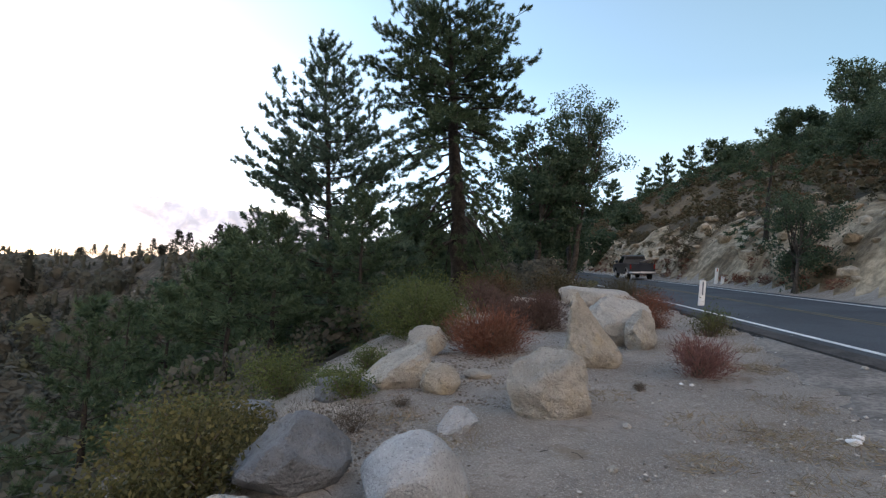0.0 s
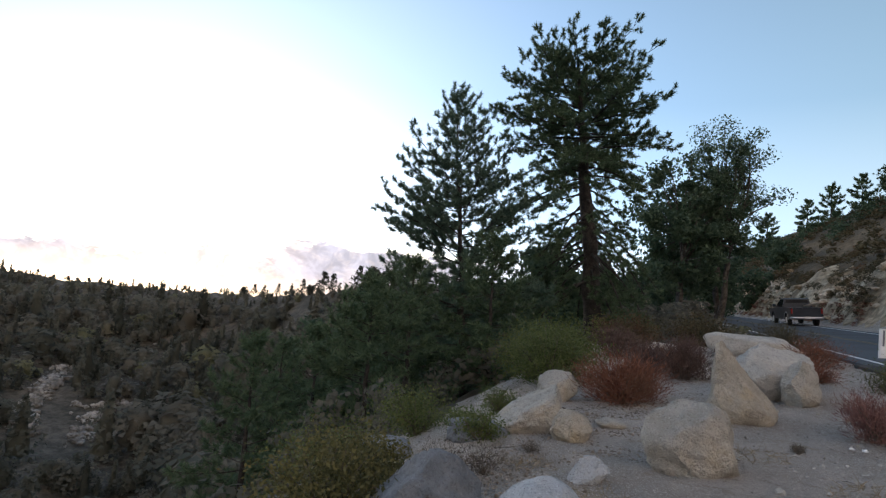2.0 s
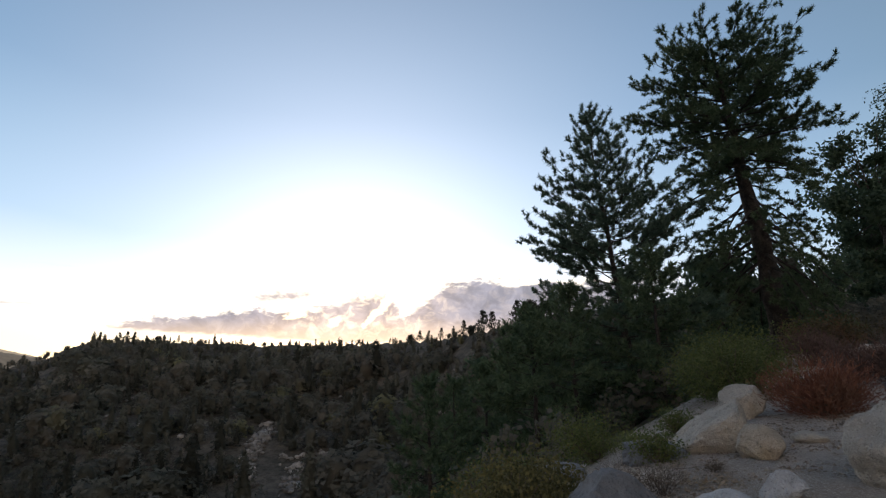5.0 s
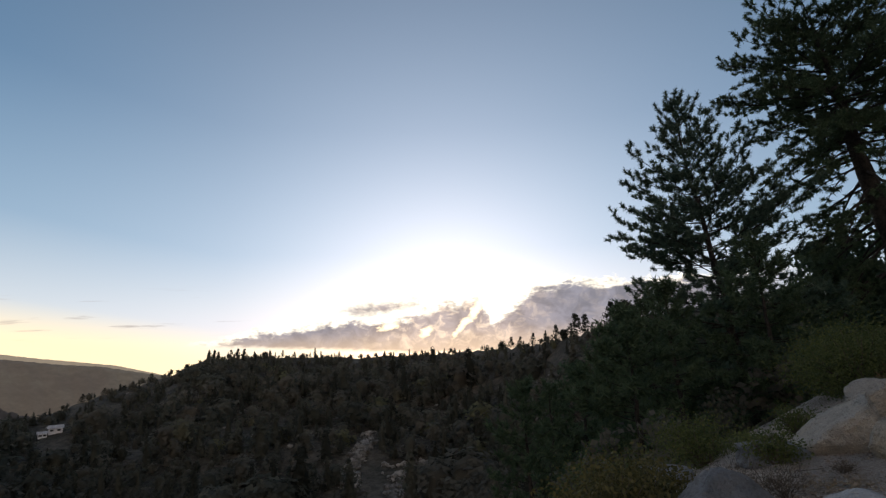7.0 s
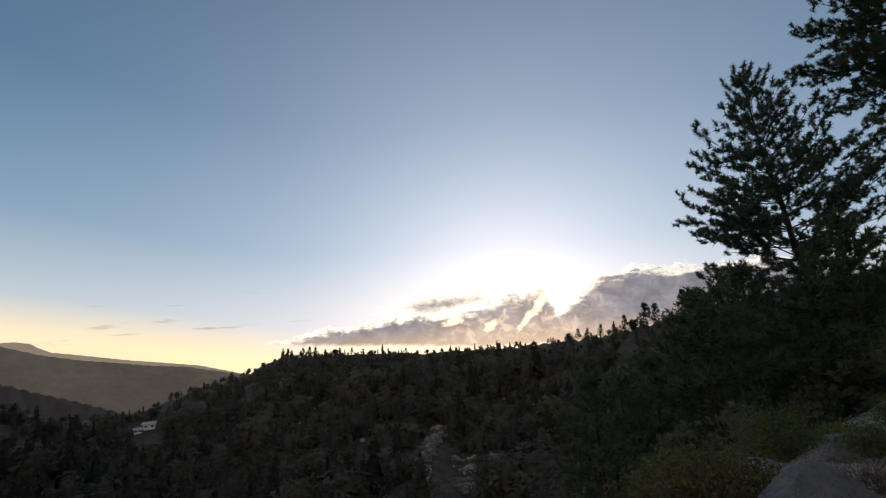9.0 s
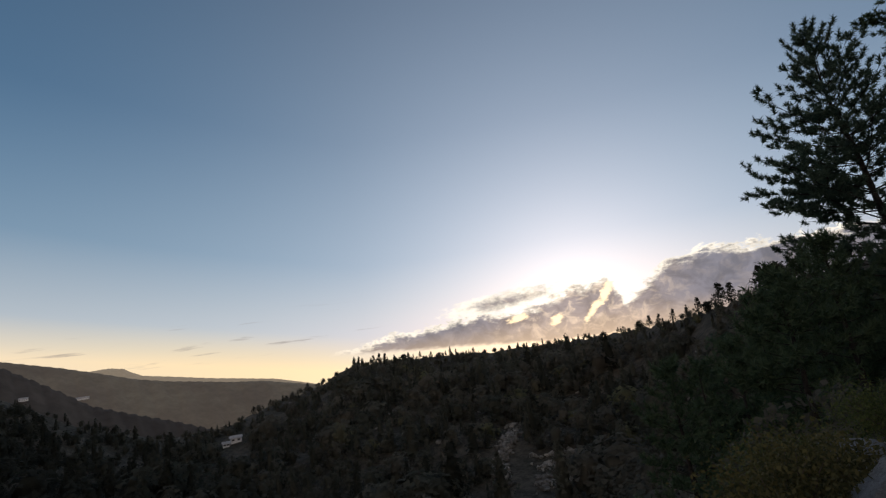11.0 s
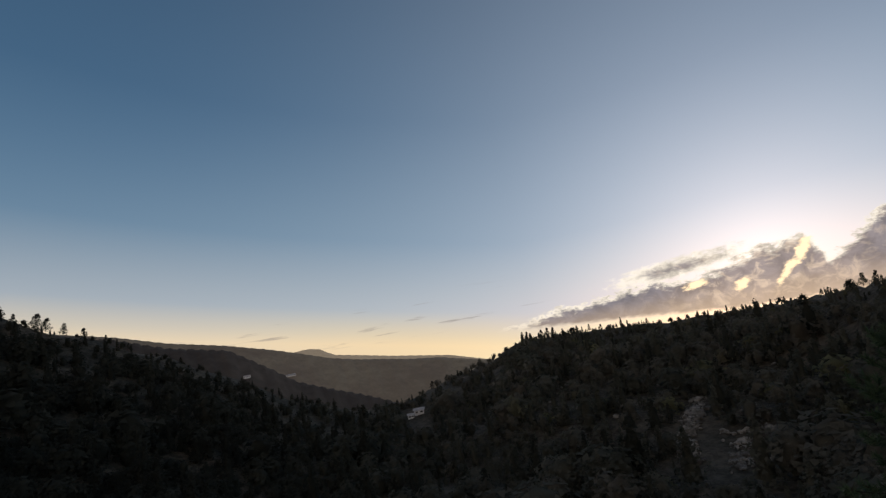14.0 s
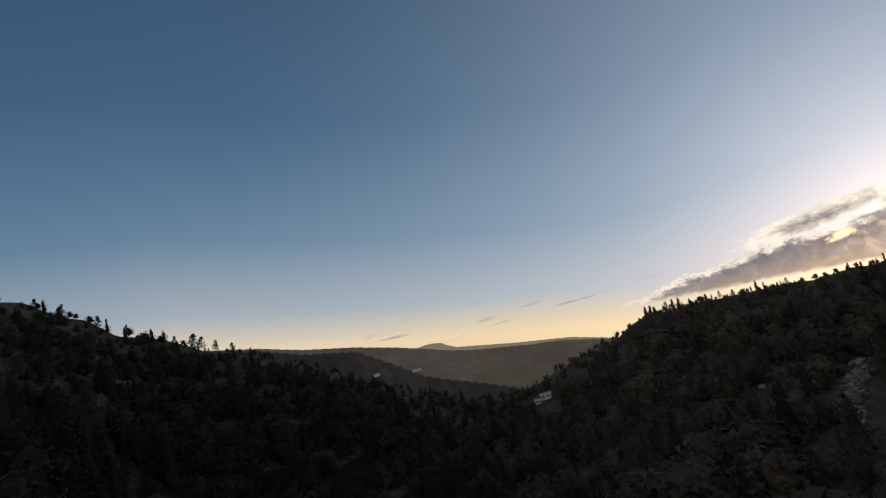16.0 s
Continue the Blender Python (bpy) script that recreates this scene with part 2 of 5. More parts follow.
MAT["white_line"] = material("white_line", two((0.62, 0.62, 0.60), (0.78, 0.78, 0.76), 1.5, 30, 0.15), 0.7)
MAT["yellow_line"] = material("yellow_line", two((0.10, 0.085, 0.055), (0.19, 0.145, 0.07), 1.5, 30, 0.15), 0.7)
MAT["bark"] = material("bark", two((0.026, 0.024, 0.022), (0.056, 0.049, 0.043), 3, 14, 0.4), 0.95, grit(9, 1.0, 0.05))
MAT["oak_bark"] = material("oak_bark", two((0.045, 0.038, 0.032), (0.10, 0.088, 0.075), 3, 14, 0.4), 0.95, grit(9, 1.0, 0.04))
MAT["needles"] = material("needles", island((0.048, 0.084, 0.048), (0.114, 0.160, 0.086), (0.07, 0.114, 0.066)), 0.7, thin=0.3)
MAT["needles_cool"] = material("needles_cool", island((0.052, 0.092, 0.068), (0.130, 0.185, 0.130), (0.07, 0.125, 0.092)), 0.7, thin=0.3)
MAT["oak_leaves"] = material("oak_leaves", island((0.038, 0.066, 0.040), (0.092, 0.130, 0.076), (0.06, 0.098, 0.06)), 0.7, thin=0.4)
MAT["green_leaves"] = material("green_leaves", island((0.058, 0.082, 0.026), (0.160, 0.182, 0.062), (0.105, 0.125, 0.042)), 0.6, thin=0.4)
MAT["yellow_leaves"] = material("yellow_leaves", island((0.052, 0.058, 0.024), (0.165, 0.142, 0.055), (0.080, 0.086, 0.032)), 0.7, thin=0.4)
MAT["red_twigs"] = material("red_twigs", island((0.10, 0.042, 0.028), (0.26, 0.112, 0.070), (0.16, 0.085, 0.055)), 0.85)
MAT["mauve_twigs"] = material("mauve_twigs", island((0.065, 0.042, 0.036), (0.155, 0.098, 0.082), (0.11, 0.085, 0.065)), 0.85)
MAT["pink_twigs"] = material("pink_twigs", island((0.14, 0.07, 0.06), (0.27, 0.14, 0.12)), 0.85)
MAT["dry_grass"] = material("dry_grass", island((0.17, 0.13, 0.08), (0.34, 0.275, 0.18)), 0.9)
MAT["dark_twigs"] = material("dark_twigs", island((0.06, 0.05, 0.04), (0.15, 0.12, 0.09)), 0.9)
MAT["brush"] = material("brush", island((0.056, 0.056, 0.032), (0.145, 0.115, 0.066), (0.150, 0.088, 0.052)), 0.9, thin=0.3)


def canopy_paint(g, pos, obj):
    """A colour for every tree: dark pines, grey-green oaks, chaparral grey with dust, now and then a yellowing one; the
    pale tints also hold haze.
    """
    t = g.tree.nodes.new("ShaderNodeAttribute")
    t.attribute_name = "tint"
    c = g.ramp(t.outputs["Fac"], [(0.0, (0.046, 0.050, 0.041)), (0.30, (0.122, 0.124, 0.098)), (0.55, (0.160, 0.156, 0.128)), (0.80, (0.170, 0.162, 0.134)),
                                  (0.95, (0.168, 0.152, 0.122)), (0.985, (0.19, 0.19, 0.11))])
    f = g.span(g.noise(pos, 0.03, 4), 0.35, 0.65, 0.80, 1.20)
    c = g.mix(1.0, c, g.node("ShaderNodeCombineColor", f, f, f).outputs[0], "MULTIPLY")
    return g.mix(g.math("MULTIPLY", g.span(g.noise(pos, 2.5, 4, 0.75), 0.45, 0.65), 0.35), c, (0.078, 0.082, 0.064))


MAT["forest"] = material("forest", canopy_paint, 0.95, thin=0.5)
MAT["scar"] = material("scar", two((0.12, 0.112, 0.10), (0.32, 0.305, 0.28), 0.12, 0.5, 0.4), 0.95, grit(0.6, 1.0, 0.8))
MAT["stones"] = material("stones", island((0.13, 0.115, 0.10), (0.56, 0.52, 0.47)), 0.9)
MAT["stones_dark"] = material("stones_dark", island((0.10, 0.075, 0.055), (0.30, 0.25, 0.20)), 0.9)
MAT["bank_rock"] = material("bank_rock", two((0.30, 0.23, 0.15), (0.56, 0.48, 0.37), 0.8, 5, 0.3), 0.95, grit(5, 1.0, 0.1, 20))
MAT["paint_white"] = material("paint_white", two((0.70, 0.70, 0.70), (0.80, 0.80, 0.79), 3, 40, 0.08), 0.5)
MAT["paint_house"] = material("paint_house", two((0.78, 0.78, 0.80), (0.86, 0.86, 0.88), 0.5, 4, 0.05), 0.6)
MAT["roof"] = material("roof", two((0.40, 0.39, 0.40), (0.50, 0.49, 0.50), 0.5, 4, 0.2), 0.8)
MAT["glass_dark"] = material("glass_dark", (0.010, 0.012, 0.015), 0.08, spec=0.10)
MAT["truck_paint"] = material("truck_paint", two((0.030, 0.034, 0.042), (0.040, 0.045, 0.055), 1.2), 0.38, spec=0.15)
MAT["silver"] = material("silver", two((0.42, 0.43, 0.45), (0.5, 0.5, 0.52), 2), 0.35, metal=0.8)
MAT["rubber"] = material("rubber", two((0.018, 0.018, 0.018), (0.03, 0.03, 0.03), 8), 0.85)
MAT["red_lens"] = material("red_lens", (0.26, 0.022, 0.018), 0.25, spec=0.5)
MAT["plate"] = material("plate", (0.6, 0.6, 0.6), 0.5)
MAT["wood_new"] = material("wood_new", two((0.58, 0.48, 0.38), (0.70, 0.60, 0.50), 3, 20, 0.2), 0.8)
MAT["orange"] = material("orange", (0.45, 0.10, 0.05), 0.6)
MAT["face_strip"] = material("face_strip", (0.16, 0.17, 0.19), 0.3)
MAT["paper"] = material("paper", two((0.7, 0.7, 0.7), (0.8, 0.8, 0.8), 12), 0.8)


def distance_material(name, lo, hi, haze_glow):
    """Far ranges; a faint emission stands for the miles of lit evening air before them."""
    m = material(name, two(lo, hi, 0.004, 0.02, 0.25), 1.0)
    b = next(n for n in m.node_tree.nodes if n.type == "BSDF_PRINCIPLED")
    b.inputs["Emission Color"].default_value, b.inputs["Emission Strength"].default_value = (*haze_glow, 1), 1.0
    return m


# each range's haze is put into its emission colour
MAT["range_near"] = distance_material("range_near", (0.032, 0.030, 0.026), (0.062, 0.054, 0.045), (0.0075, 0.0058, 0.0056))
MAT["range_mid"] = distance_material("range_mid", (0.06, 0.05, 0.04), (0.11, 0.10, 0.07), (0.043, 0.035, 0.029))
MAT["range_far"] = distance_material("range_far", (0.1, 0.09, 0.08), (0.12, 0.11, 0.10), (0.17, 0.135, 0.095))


# ---- mesh helpers ----
class Shape:
    """Collects points and faces of one mesh."""

    def __init__(self):
        self.v, self.f, self.n = [], [], 0

    def add(self, verts, faces):
        verts = np.asarray(verts, float).reshape(-1, 3)
        self.v.append(verts)
        self.f.extend([tuple(i + self.n for i in f) for f in faces])
        self.n += len(verts)

    def tube(self, pts, radii, sides=7):
        pts = [Vector(p) for p in pts]
        rings = []
        for i, p in enumerate(pts):
            d = (pts[min(i + 1, len(pts) - 1)] - pts[max(i - 1, 0)]).normalized()
            a = d.orthogonal().normalized() if abs(d.z) > 0.99 else d.cross(Vector((0, 0, 1))).normalized()
            b = d.cross(a)
            rings += [p + radii[i] * (math.cos(k * math.tau / sides) * a + math.sin(k * math.tau / sides) * b) for k in range(sides)]
        faces = [(i * sides + k, i * sides + (k + 1) % sides, (i + 1) * sides + (k + 1) % sides, (i + 1) * sides + k)
                 for i in range(len(pts) - 1) for k in range(sides)]
        faces.append(tuple(range(sides))[::-1])
        faces.append(tuple(range((len(pts) - 1) * sides, len(pts) * sides)))
        self.add(rings, faces)

    def box(self, x0, y0, z0, x1, y1, z1):
        self.add([(x, y, z) for z in (z0, z1) for y in (y0, y1) for x in (x0, x1)],
                 [(0, 2, 3, 1), (4, 5, 7, 6), (0, 1, 5, 4), (2, 6, 7, 3), (0, 4, 6, 2), (1, 3, 7, 5)])

    def blades(self, roots, tips, width):
        """Thin three-cornered leaves from roots to tips."""
        roots, tips = np.asarray(roots, float), np.asarray(tips, float)
        d = tips - roots
        side = np.cross(d, np.random.normal(size=d.shape))
        side *= (np.asarray(width).reshape(-1, 1) / 2) / (np.linalg.norm(side, axis=1, keepdims=True) + 1e-9)
        v = np.stack([roots - side, roots + side, tips], 1).reshape(-1, 3)
        self.add(v, [(i, i + 1, i + 2) for i in range(0, len(v), 3)])

    def leaves(self, at, size):
        """Four-cornered leaves or leaf clumps, turned at random."""
        at = np.asarray(at, float)
        n = len(at)
        a = np.random.normal(size=(n, 3))
        a /= np.linalg.norm(a, axis=1, keepdims=True)
        b = np.cross(a, np.random.normal(size=(n, 3)))
        b /= np.linalg.norm(b, axis=1, keepdims=True)
        s = np.asarray(size).reshape(-1, 1) * np.ones((n, 1))
        v = np.stack([at - a * s, at + b * s * 0.55, at + a * s, at - b * s * 0.5], 1).reshape(-1, 3)
        self.add(v, [(i, i + 1, i + 2, i + 3) for i in range(0, len(v), 4)])

    def mesh(self, name, smooth=False):
        me = bpy.data.meshes.new(name)
        v = np.concatenate(self.v) if self.v else np.zeros((0, 3))
        sizes = np.fromiter((len(f) for f in self.f), np.int32, len(self.f))
        loops = np.fromiter((i for f in self.f for i in f), np.int32, int(sizes.sum()))
        me.vertices.add(len(v))
        me.vertices.foreach_set("co", v.astype(np.float32).ravel())
        me.loops.add(len(loops))
        me.loops.foreach_set("vertex_index", loops)
        me.polygons.add(len(sizes))
        me.polygons.foreach_set("loop_start", np.concatenate([[0], np.cumsum(sizes)[:-1]]).astype(np.int32))
        me.polygons.foreach_set("use_smooth", np.full(len(sizes), smooth))
        me.update(calc_edges=True)
        return me


def part(name, shape, mat, parent=None, label="", smooth=False):
    ob = new(name, shape.mesh(name, smooth))
    ob.data.materials.append(MAT[mat] if isinstance(mat, str) else mat)
    if parent is not None:
        ob.parent = parent
    return tagged(ob, label)


def thing(name, loc, label, category, group="", rz=0.0):
    ob = new(name)
    ob.location, ob.rotation_euler = loc, (0, 0, radians(rz))
    return tagged(ob, label, category, group)


# ---- ground ----
def smooth_step(a, b, x):
    t = np.clip((x - a) / (b - a), 0, 1)
    return t * t * (3 - 2 * t)


def soft_max(a, b, k):
    h = np.clip(0.5 + 0.5 * (a - b) / k, 0, 1)
    return b + (a - b) * h + k * h * (1 - h)


def ripple(x, y, scale, seed=0.0):
    """Cheap smooth relief between about -1 and 1."""
    x, y = x / scale + seed * 7.3, y / scale - seed * 3.1
    return (np.sin(x + 1.7 * np.sin(0.8 * y + seed)) * np.cos(1.1 * y + 1.3 * np.sin(0.7 * x)) + 0.5 * np.sin(2.3 * x - 1.9 * y + seed)) / 1.5


def road_x(y):
    """The road's centre line: it passes the camera on the right and bends away left."""
    return 5.0 - 0.185 * (y - 18.8) - 0.0028 * np.maximum(y - 62, 0) ** 2 * (y < 140) - (0.0028 * 78 ** 2 + 0.6 * (y - 140)) * (y >= 140)


def edge_x(y):
    """The brink of the shoulder over the canyon."""
    return -2.05 - 0.18 * np.maximum(y - 4.0, 0) - 0.30 * np.clip(y, 0, 4) + 0.25 * np.sin(1.3 * y) * (y > 5) * np.clip((y - 5) / 5, 0, 1)


RIDGE_AZ = [-180, -40, 0, 15, 30, 38, 43, 47, 51, 59, 67, 75, 79.5, 83, 87, 90, 93, 98, 104, 110, 114, 118.5, 123.5, 129.5, 133, 137, 142, 180]
RIDGE_EL = [6, 4, 2.5, 2.2, 1.8, 0.6, -0.7, -1.5, -1.9, -2.2, -2.1, -1.6, -1.5, -3.0, -3.9, -4.8, -5.8, -5.2, -2.6, 0.9, 3.0, 5.0, 7.1, 9.8, 12.0, 13.9, 15, 6]
RIDGE_R = [300, 300, 220, 200, 200, 220, 260, 310, 360, 430, 460, 470, 470, 450, 420, 390, 370, 350, 340, 330, 320, 310, 300, 290, 280, 270, 260, 300]


def height(x, y):
    x, y = np.asarray(x, float), np.asarray(y, float)
    r = np.hypot(x, y)
    az = np.degrees(np.arctan2(-x, y))
    plane = 0.094 + 0.1189 * np.clip(x, -60, 90) + 0.0521 * np.clip(y, -30, 110)
    # cut bank and hillside beyond the road
    w = (x - road_x(y)) * 0.98 - 4.0
    cut = np.interp(w, [0, 0.6, 1.6, 3.2, 5, 22, 40, 70, 120], [0, 0.25, 1.9, 3.7, 4.7, 13.5, 21.0, 27.0, 30.0])
    hill = cut * np.interp(y, [-60, 0, 20, 60, 100, 180], [1.0, 1.0, 1.0, 1.05, 1.1, 0.8])
    rough_hill = smooth_step(0.3, 3, w) * (0.55 * ripple(x, y, 1.9, 1) + 0.9 * ripple(x, y, 5.5, 2)) + smooth_step(6, 25, w) * 1.6 * ripple(x, y, 13, 3)
    near = plane + hill + rough_hill
    # fall into the canyon
    e = edge_x(y) - x
    drop = np.interp(e, [-1.2, 0, 1.0, 3, 10, 160], [0, 0.12, 0.62, 1.7, 6.8, 95])
    near = near - drop + smooth_step(1, 6, e) * (0.35 * ripple(x, y, 2.3, 4) + 1.0 * ripple(x, y, 9, 5))
    near = near - smooth_step(200, 700, r) * 400
    # opposite slopes
    el = np.interp(az, RIDGE_AZ, RIDGE_EL)
    rr = np.interp(az, RIDGE_AZ, RIDGE_R)
    top = 1.65 + rr * np.tan(np.radians(el))
    inside = top - np.maximum(rr - r, 0) * np.clip((top + 58) / (rr - 120), 0.05, 0.6) + 5 * ripple(x, y, 45, 6) * smooth_step(20, 120, rr - r) + 1.6 * ripple(x, y, 17, 7) * smooth_step(5, 50, rr - r)
    outside = np.maximum(top - np.maximum(r - rr, 0) * 0.35, -40 - 0.085 * r)
    far = np.where(r < rr, inside, outside)
    far = np.where(r < rr, np.maximum(far, -62), far)
    z = soft_max(near, far, 4.0)
    return np.where(r < 45, np.maximum(near, np.where(r < 30, near, far)), z)


def ground_z(x, y):
    return float(height(x, y))


def make_ground():
    az = np.concatenate([np.arange(-42, 145, 0.5), np.arange(145, 318, 4.0)])
    rad = np.concatenate([np.linspace(0.25, 12, 90), 12 * (4700 / 12) ** (np.linspace(0, 1, 150)[1:])])
    a, r = np.meshgrid(np.radians(az), rad, indexing="ij")
    x, y = -np.sin(a) * r, np.cos(a) * r
    z = height(x, y)
    pebbly = smooth_step(20, 6, r)
    z = z + pebbly * (0.012 * ripple(x, y, 0.11, 8) + 0.02 * ripple(x, y, 0.37, 9) + 0.03 * ripple(x, y, 1.1, 10))
    # bed of the road and of the paved pull-out
    on_road = np.abs(x - road_x(y)) < 3.3
    z = np.where(on_road & (y < 130) & (y > -40), z - 0.06, z)
    na, nr = a.shape
    s = Shape()
    s.add(np.stack([x, y, z], -1).reshape(-1, 3), [])
    idx = np.arange(na * nr).reshape(na, nr)
    nxt = np.roll(idx, -1, 0)
    quads = np.stack([idx[:, :-1], nxt[:, :-1], nxt[:, 1:], idx[:, 1:]], -1).reshape(-1, 4)
    s.f = [tuple(q) for q in quads[:, ::-1].tolist()]
    s.add([(0, 0, ground_z(0, 0.2))], [])
    s.f += [(int(idx[i, 0]), na * nr, int(nxt[i, 0]))[::-1] for i in range(na)]
    ob = new("ground", s.mesh("ground", True))
    tagged(ob, "pale granite sand shoulder falling into a wooded canyon", "ground", kind="structure")
    for m in ("dirt", "bank", "hill", "forest_floor"):
        ob.data.materials.append(MAT[m])
    v = np.concatenate(s.v)
    cx = np.concatenate([v[quads].mean(1), v[idx[:, 0]]])
    w = (cx[:, 0] - road_x(cx[:, 1])) * 0.98 - 4.0
    rr = np.hypot(cx[:, 0], cx[:, 1])
    e = edge_x(cx[:, 1]) - cx[:, 0]
    mix = 1.5 * ripple(cx[:, 0], cx[:, 1], 3.0, 11)
    mi = np.zeros(len(cx), int)
    mi[w + mix > 5.0] = 2
    mi[(w > 0.4) & (w + mix <= 5.0)] = 1
    mi[(e + mix * 0.4 > 1.6)] = 3
    mi[(rr > 150)] = 3
    mi[(cx[:, 1] + mix > 23) & (w < -8) & (cx[:, 0] < 3)] = 3
    ob.data.polygons.foreach_set("material_index", mi.tolist())
    return ob


make_ground()


def strip(name, off0, off1, y0, y1, lift, mat, label, category, step=1.0, thick=0.04, dash=None):
    """A band along the road between two offsets from its centre line."""
    s = Shape()
    ys = np.arange(y0, y1 + step / 2, step)
    for i in range(len(ys) - 1):
        if dash and (i // dash[0]) % 2:
            continue
        v = []
        for yy in (ys[i], ys[i + 1]):
            for o in (off0, off1):
                x = float(road_x(yy)) + o
                zc = 0.094 + 0.1189 * x + 0.0521 * yy
                v.append((x, yy, zc + lift))
        v += [(p[0], p[1], p[2] - thick) for p in v]
        s.add(v, [(0, 1, 3, 2), (4, 6, 7, 5), (0, 4, 5, 1), (2, 3, 7, 6), (0, 2, 6, 4), (1, 5, 7, 3)])
    ob = new(name, s.mesh(name))
    ob.data.materials.append(MAT[mat])
    return tagged(ob, label, category, kind="structure")


strip("road", -3.0, 3.1, -30, 110, 0.012, "asphalt", "two-lane dark asphalt mountain road", "road", thick=0.1)
strip("road_edge_line", -2.58, -2.46, -30, 110, 0.02, "white_line", "white painted edge line on the road", "road marking", thick=0.006)
strip("road_edge_line", 2.52, 2.64, -30, 110, 0.02, "white_line", "white painted edge line on the road", "road marking", thick=0.006)
strip("road_centre_line", -0.13, -0.06, -30, 110, 0.02, "yellow_line", "double yellow centre line on the road", "road marking", thick=0.006)
strip("road_centre_line", 0.06, 0.13, -30, 110, 0.02, "yellow_line", "double yellow centre line on the road", "road marking", thick=0.006)
strip("asphalt_berm", -3.35, -2.95, -30, 17, 0.05, "berm", "crumbling dark asphalt berm beside the road", "kerb", thick=0.12)


def pull_out():
    """Worn asphalt of the pull-out, feathering into the sand along a ragged edge."""
    s = Shape()
    ys = np.arange(-25, 14.6, 0.18)
    v = []
    for yy in ys:
        left = 2.0 + 0.075 * (yy - 4.0) + 0.10 * math.sin(2.1 * yy) + 0.07 * math.sin(5.3 * yy + 1) + 0.04 * math.sin(13 * yy)
        left += 0.9 * smooth_step(10.5, 14.5, yy)
        right = float(road_x(yy)) - 3.3
        left = min(left, right - 0.02)
        for k in range(7):
            x = left + (right - left) * k / 6
            z = 0.094 + 0.1189 * x + 0.0521 * yy
            v.append((x, yy, z + (-0.03 if k == 0 else 0.008 if k == 1 else 0.016)))
    n = len(ys)
    s.add(v, [(i * 7 + k, i * 7 + k + 1, (i + 1) * 7 + k + 1, (i + 1) * 7 + k) for i in range(n - 1) for k in range(6)])
    ob = part("pavement", s, "old_asphalt", smooth=True)
    tagged(ob, "worn grey asphalt pull-out beside the road", "pavement", kind="structure")


pull_out()

# ---- rocks ----
def rock_shape(dims, seed, cuts=(), rough=0.10, detail=4, taper=0.0, shift=0.0):
    """A boulder: a ball worn by noise and cut by planes (normal, distance in half sizes)."""
    bm = bmesh.new()
    bmesh.ops.create_icosphere(bm, subdivisions=detail, radius=1.0)
    rnd = random.Random(seed)
    planes = [(Vector(n).normalized(), d) for n, d in cuts]
    for _ in range(7):
        n = Vector((rnd.gauss(0, 1), rnd.gauss(0, 1), rnd.gauss(0, 0.8))).normalized()
        planes.append((n, rnd.uniform(0.72, 0.92)))
    off = Vector((seed * 3.7, seed * 1.9, seed * 5.3))
    for v in bm.verts:
        p = v.co.copy()
        for n, d in planes:
            k = p.dot(n) - d
            if k > 0:
                p -= n * k * 0.93
        q = v.co * 1.4 + off
        p += v.co * (rough * (noise.noise(q) + 0.5 * noise.noise(q * 2.3) + 0.30 * noise.noise(q * 5.1) + 0.20 * noise.noise(q * 11) + 0.12 * noise.noise(q * 23)))
        k = 1 - taper * (p.z + 0.4)
        p.x, p.y = p.x * k + shift * max(p.z + 0.3, 0), p.y * k
        v.co = Vector((p.x * dims[0] / 2, p.y * dims[1] / 2, p.z * dims[2] / 2))
    me_v = [v.co.copy() for v in bm.verts]
    me_f = [tuple(v.index for v in f.verts) for f in bm.faces]
    bm.free()
    s = Shape()
    s.add(me_v, me_f)
    return s


def boulder(loc, dims, seed, mat, label, rz=0, cuts=(), rough=0.12, sink=0.15, tilt=(0, 0), group="roadside boulders", taper=0.0, shift=0.0):
    s = rock_shape(dims, seed, cuts, rough, 5 if loc[1] < 12 else 4, taper, shift)
    ob = new("boulder", s.mesh("boulder", True))
    ob.data.materials.append(MAT[mat])
    x, y = loc
    ob.location = (x, y, ground_z(x, y) + dims[2] / 2 - sink * dims[2])
    ob.rotation_euler = (radians(tilt[0]), radians(tilt[1]), radians(rz))
    return tagged(ob, label, "boulder", group)


boulder((-0.46, 5.72), (0.90, 0.80, 0.84), 3, "granite", "pale granite boulder with rounded top on the sand", 20, [((-0.6, -0.5, 0.7), 0.72), ((0.9, -0.2, 0.3), 0.8)], rough=0.15, sink=0.17, tilt=(0, 8), taper=0.10)
boulder((-0.2, 8.45), (1.05, 0.85, 1.22), 7, "granite_tan", "pointed pale granite boulder standing upright", 0, [((0.80, -0.2, 0.55), 0.42), ((-0.97, -0.1, 0.2), 0.55), ((0, -0.9, 0.3), 0.7)], sink=0.14, taper=0.30, shift=-0.30)
boulder((0.12, 10.9), (1.5, 1.2, 1.15), 11, "granite_white", "large split granite boulder with a dark crack", 8, [((0.1, -0.5, 0.85), 0.55), ((-0.8, 0.0, 0.6), 0.62)], sink=0.14)
boulder((0.60, 10.2), (0.60, 0.6, 0.80), 12, "granite", "broken granite slab leaning on a split boulder", -15, [((0.7, -0.2, 0.6), 0.5)], sink=0.14, tilt=(0, 12))
boulder((-0.3, 19.3), (2.75, 1.4, 1.05), 15, "granite_white", "long low granite slab beside dry brush", 4, [((0, -0.2, 1), 0.5)], sink=0.22)
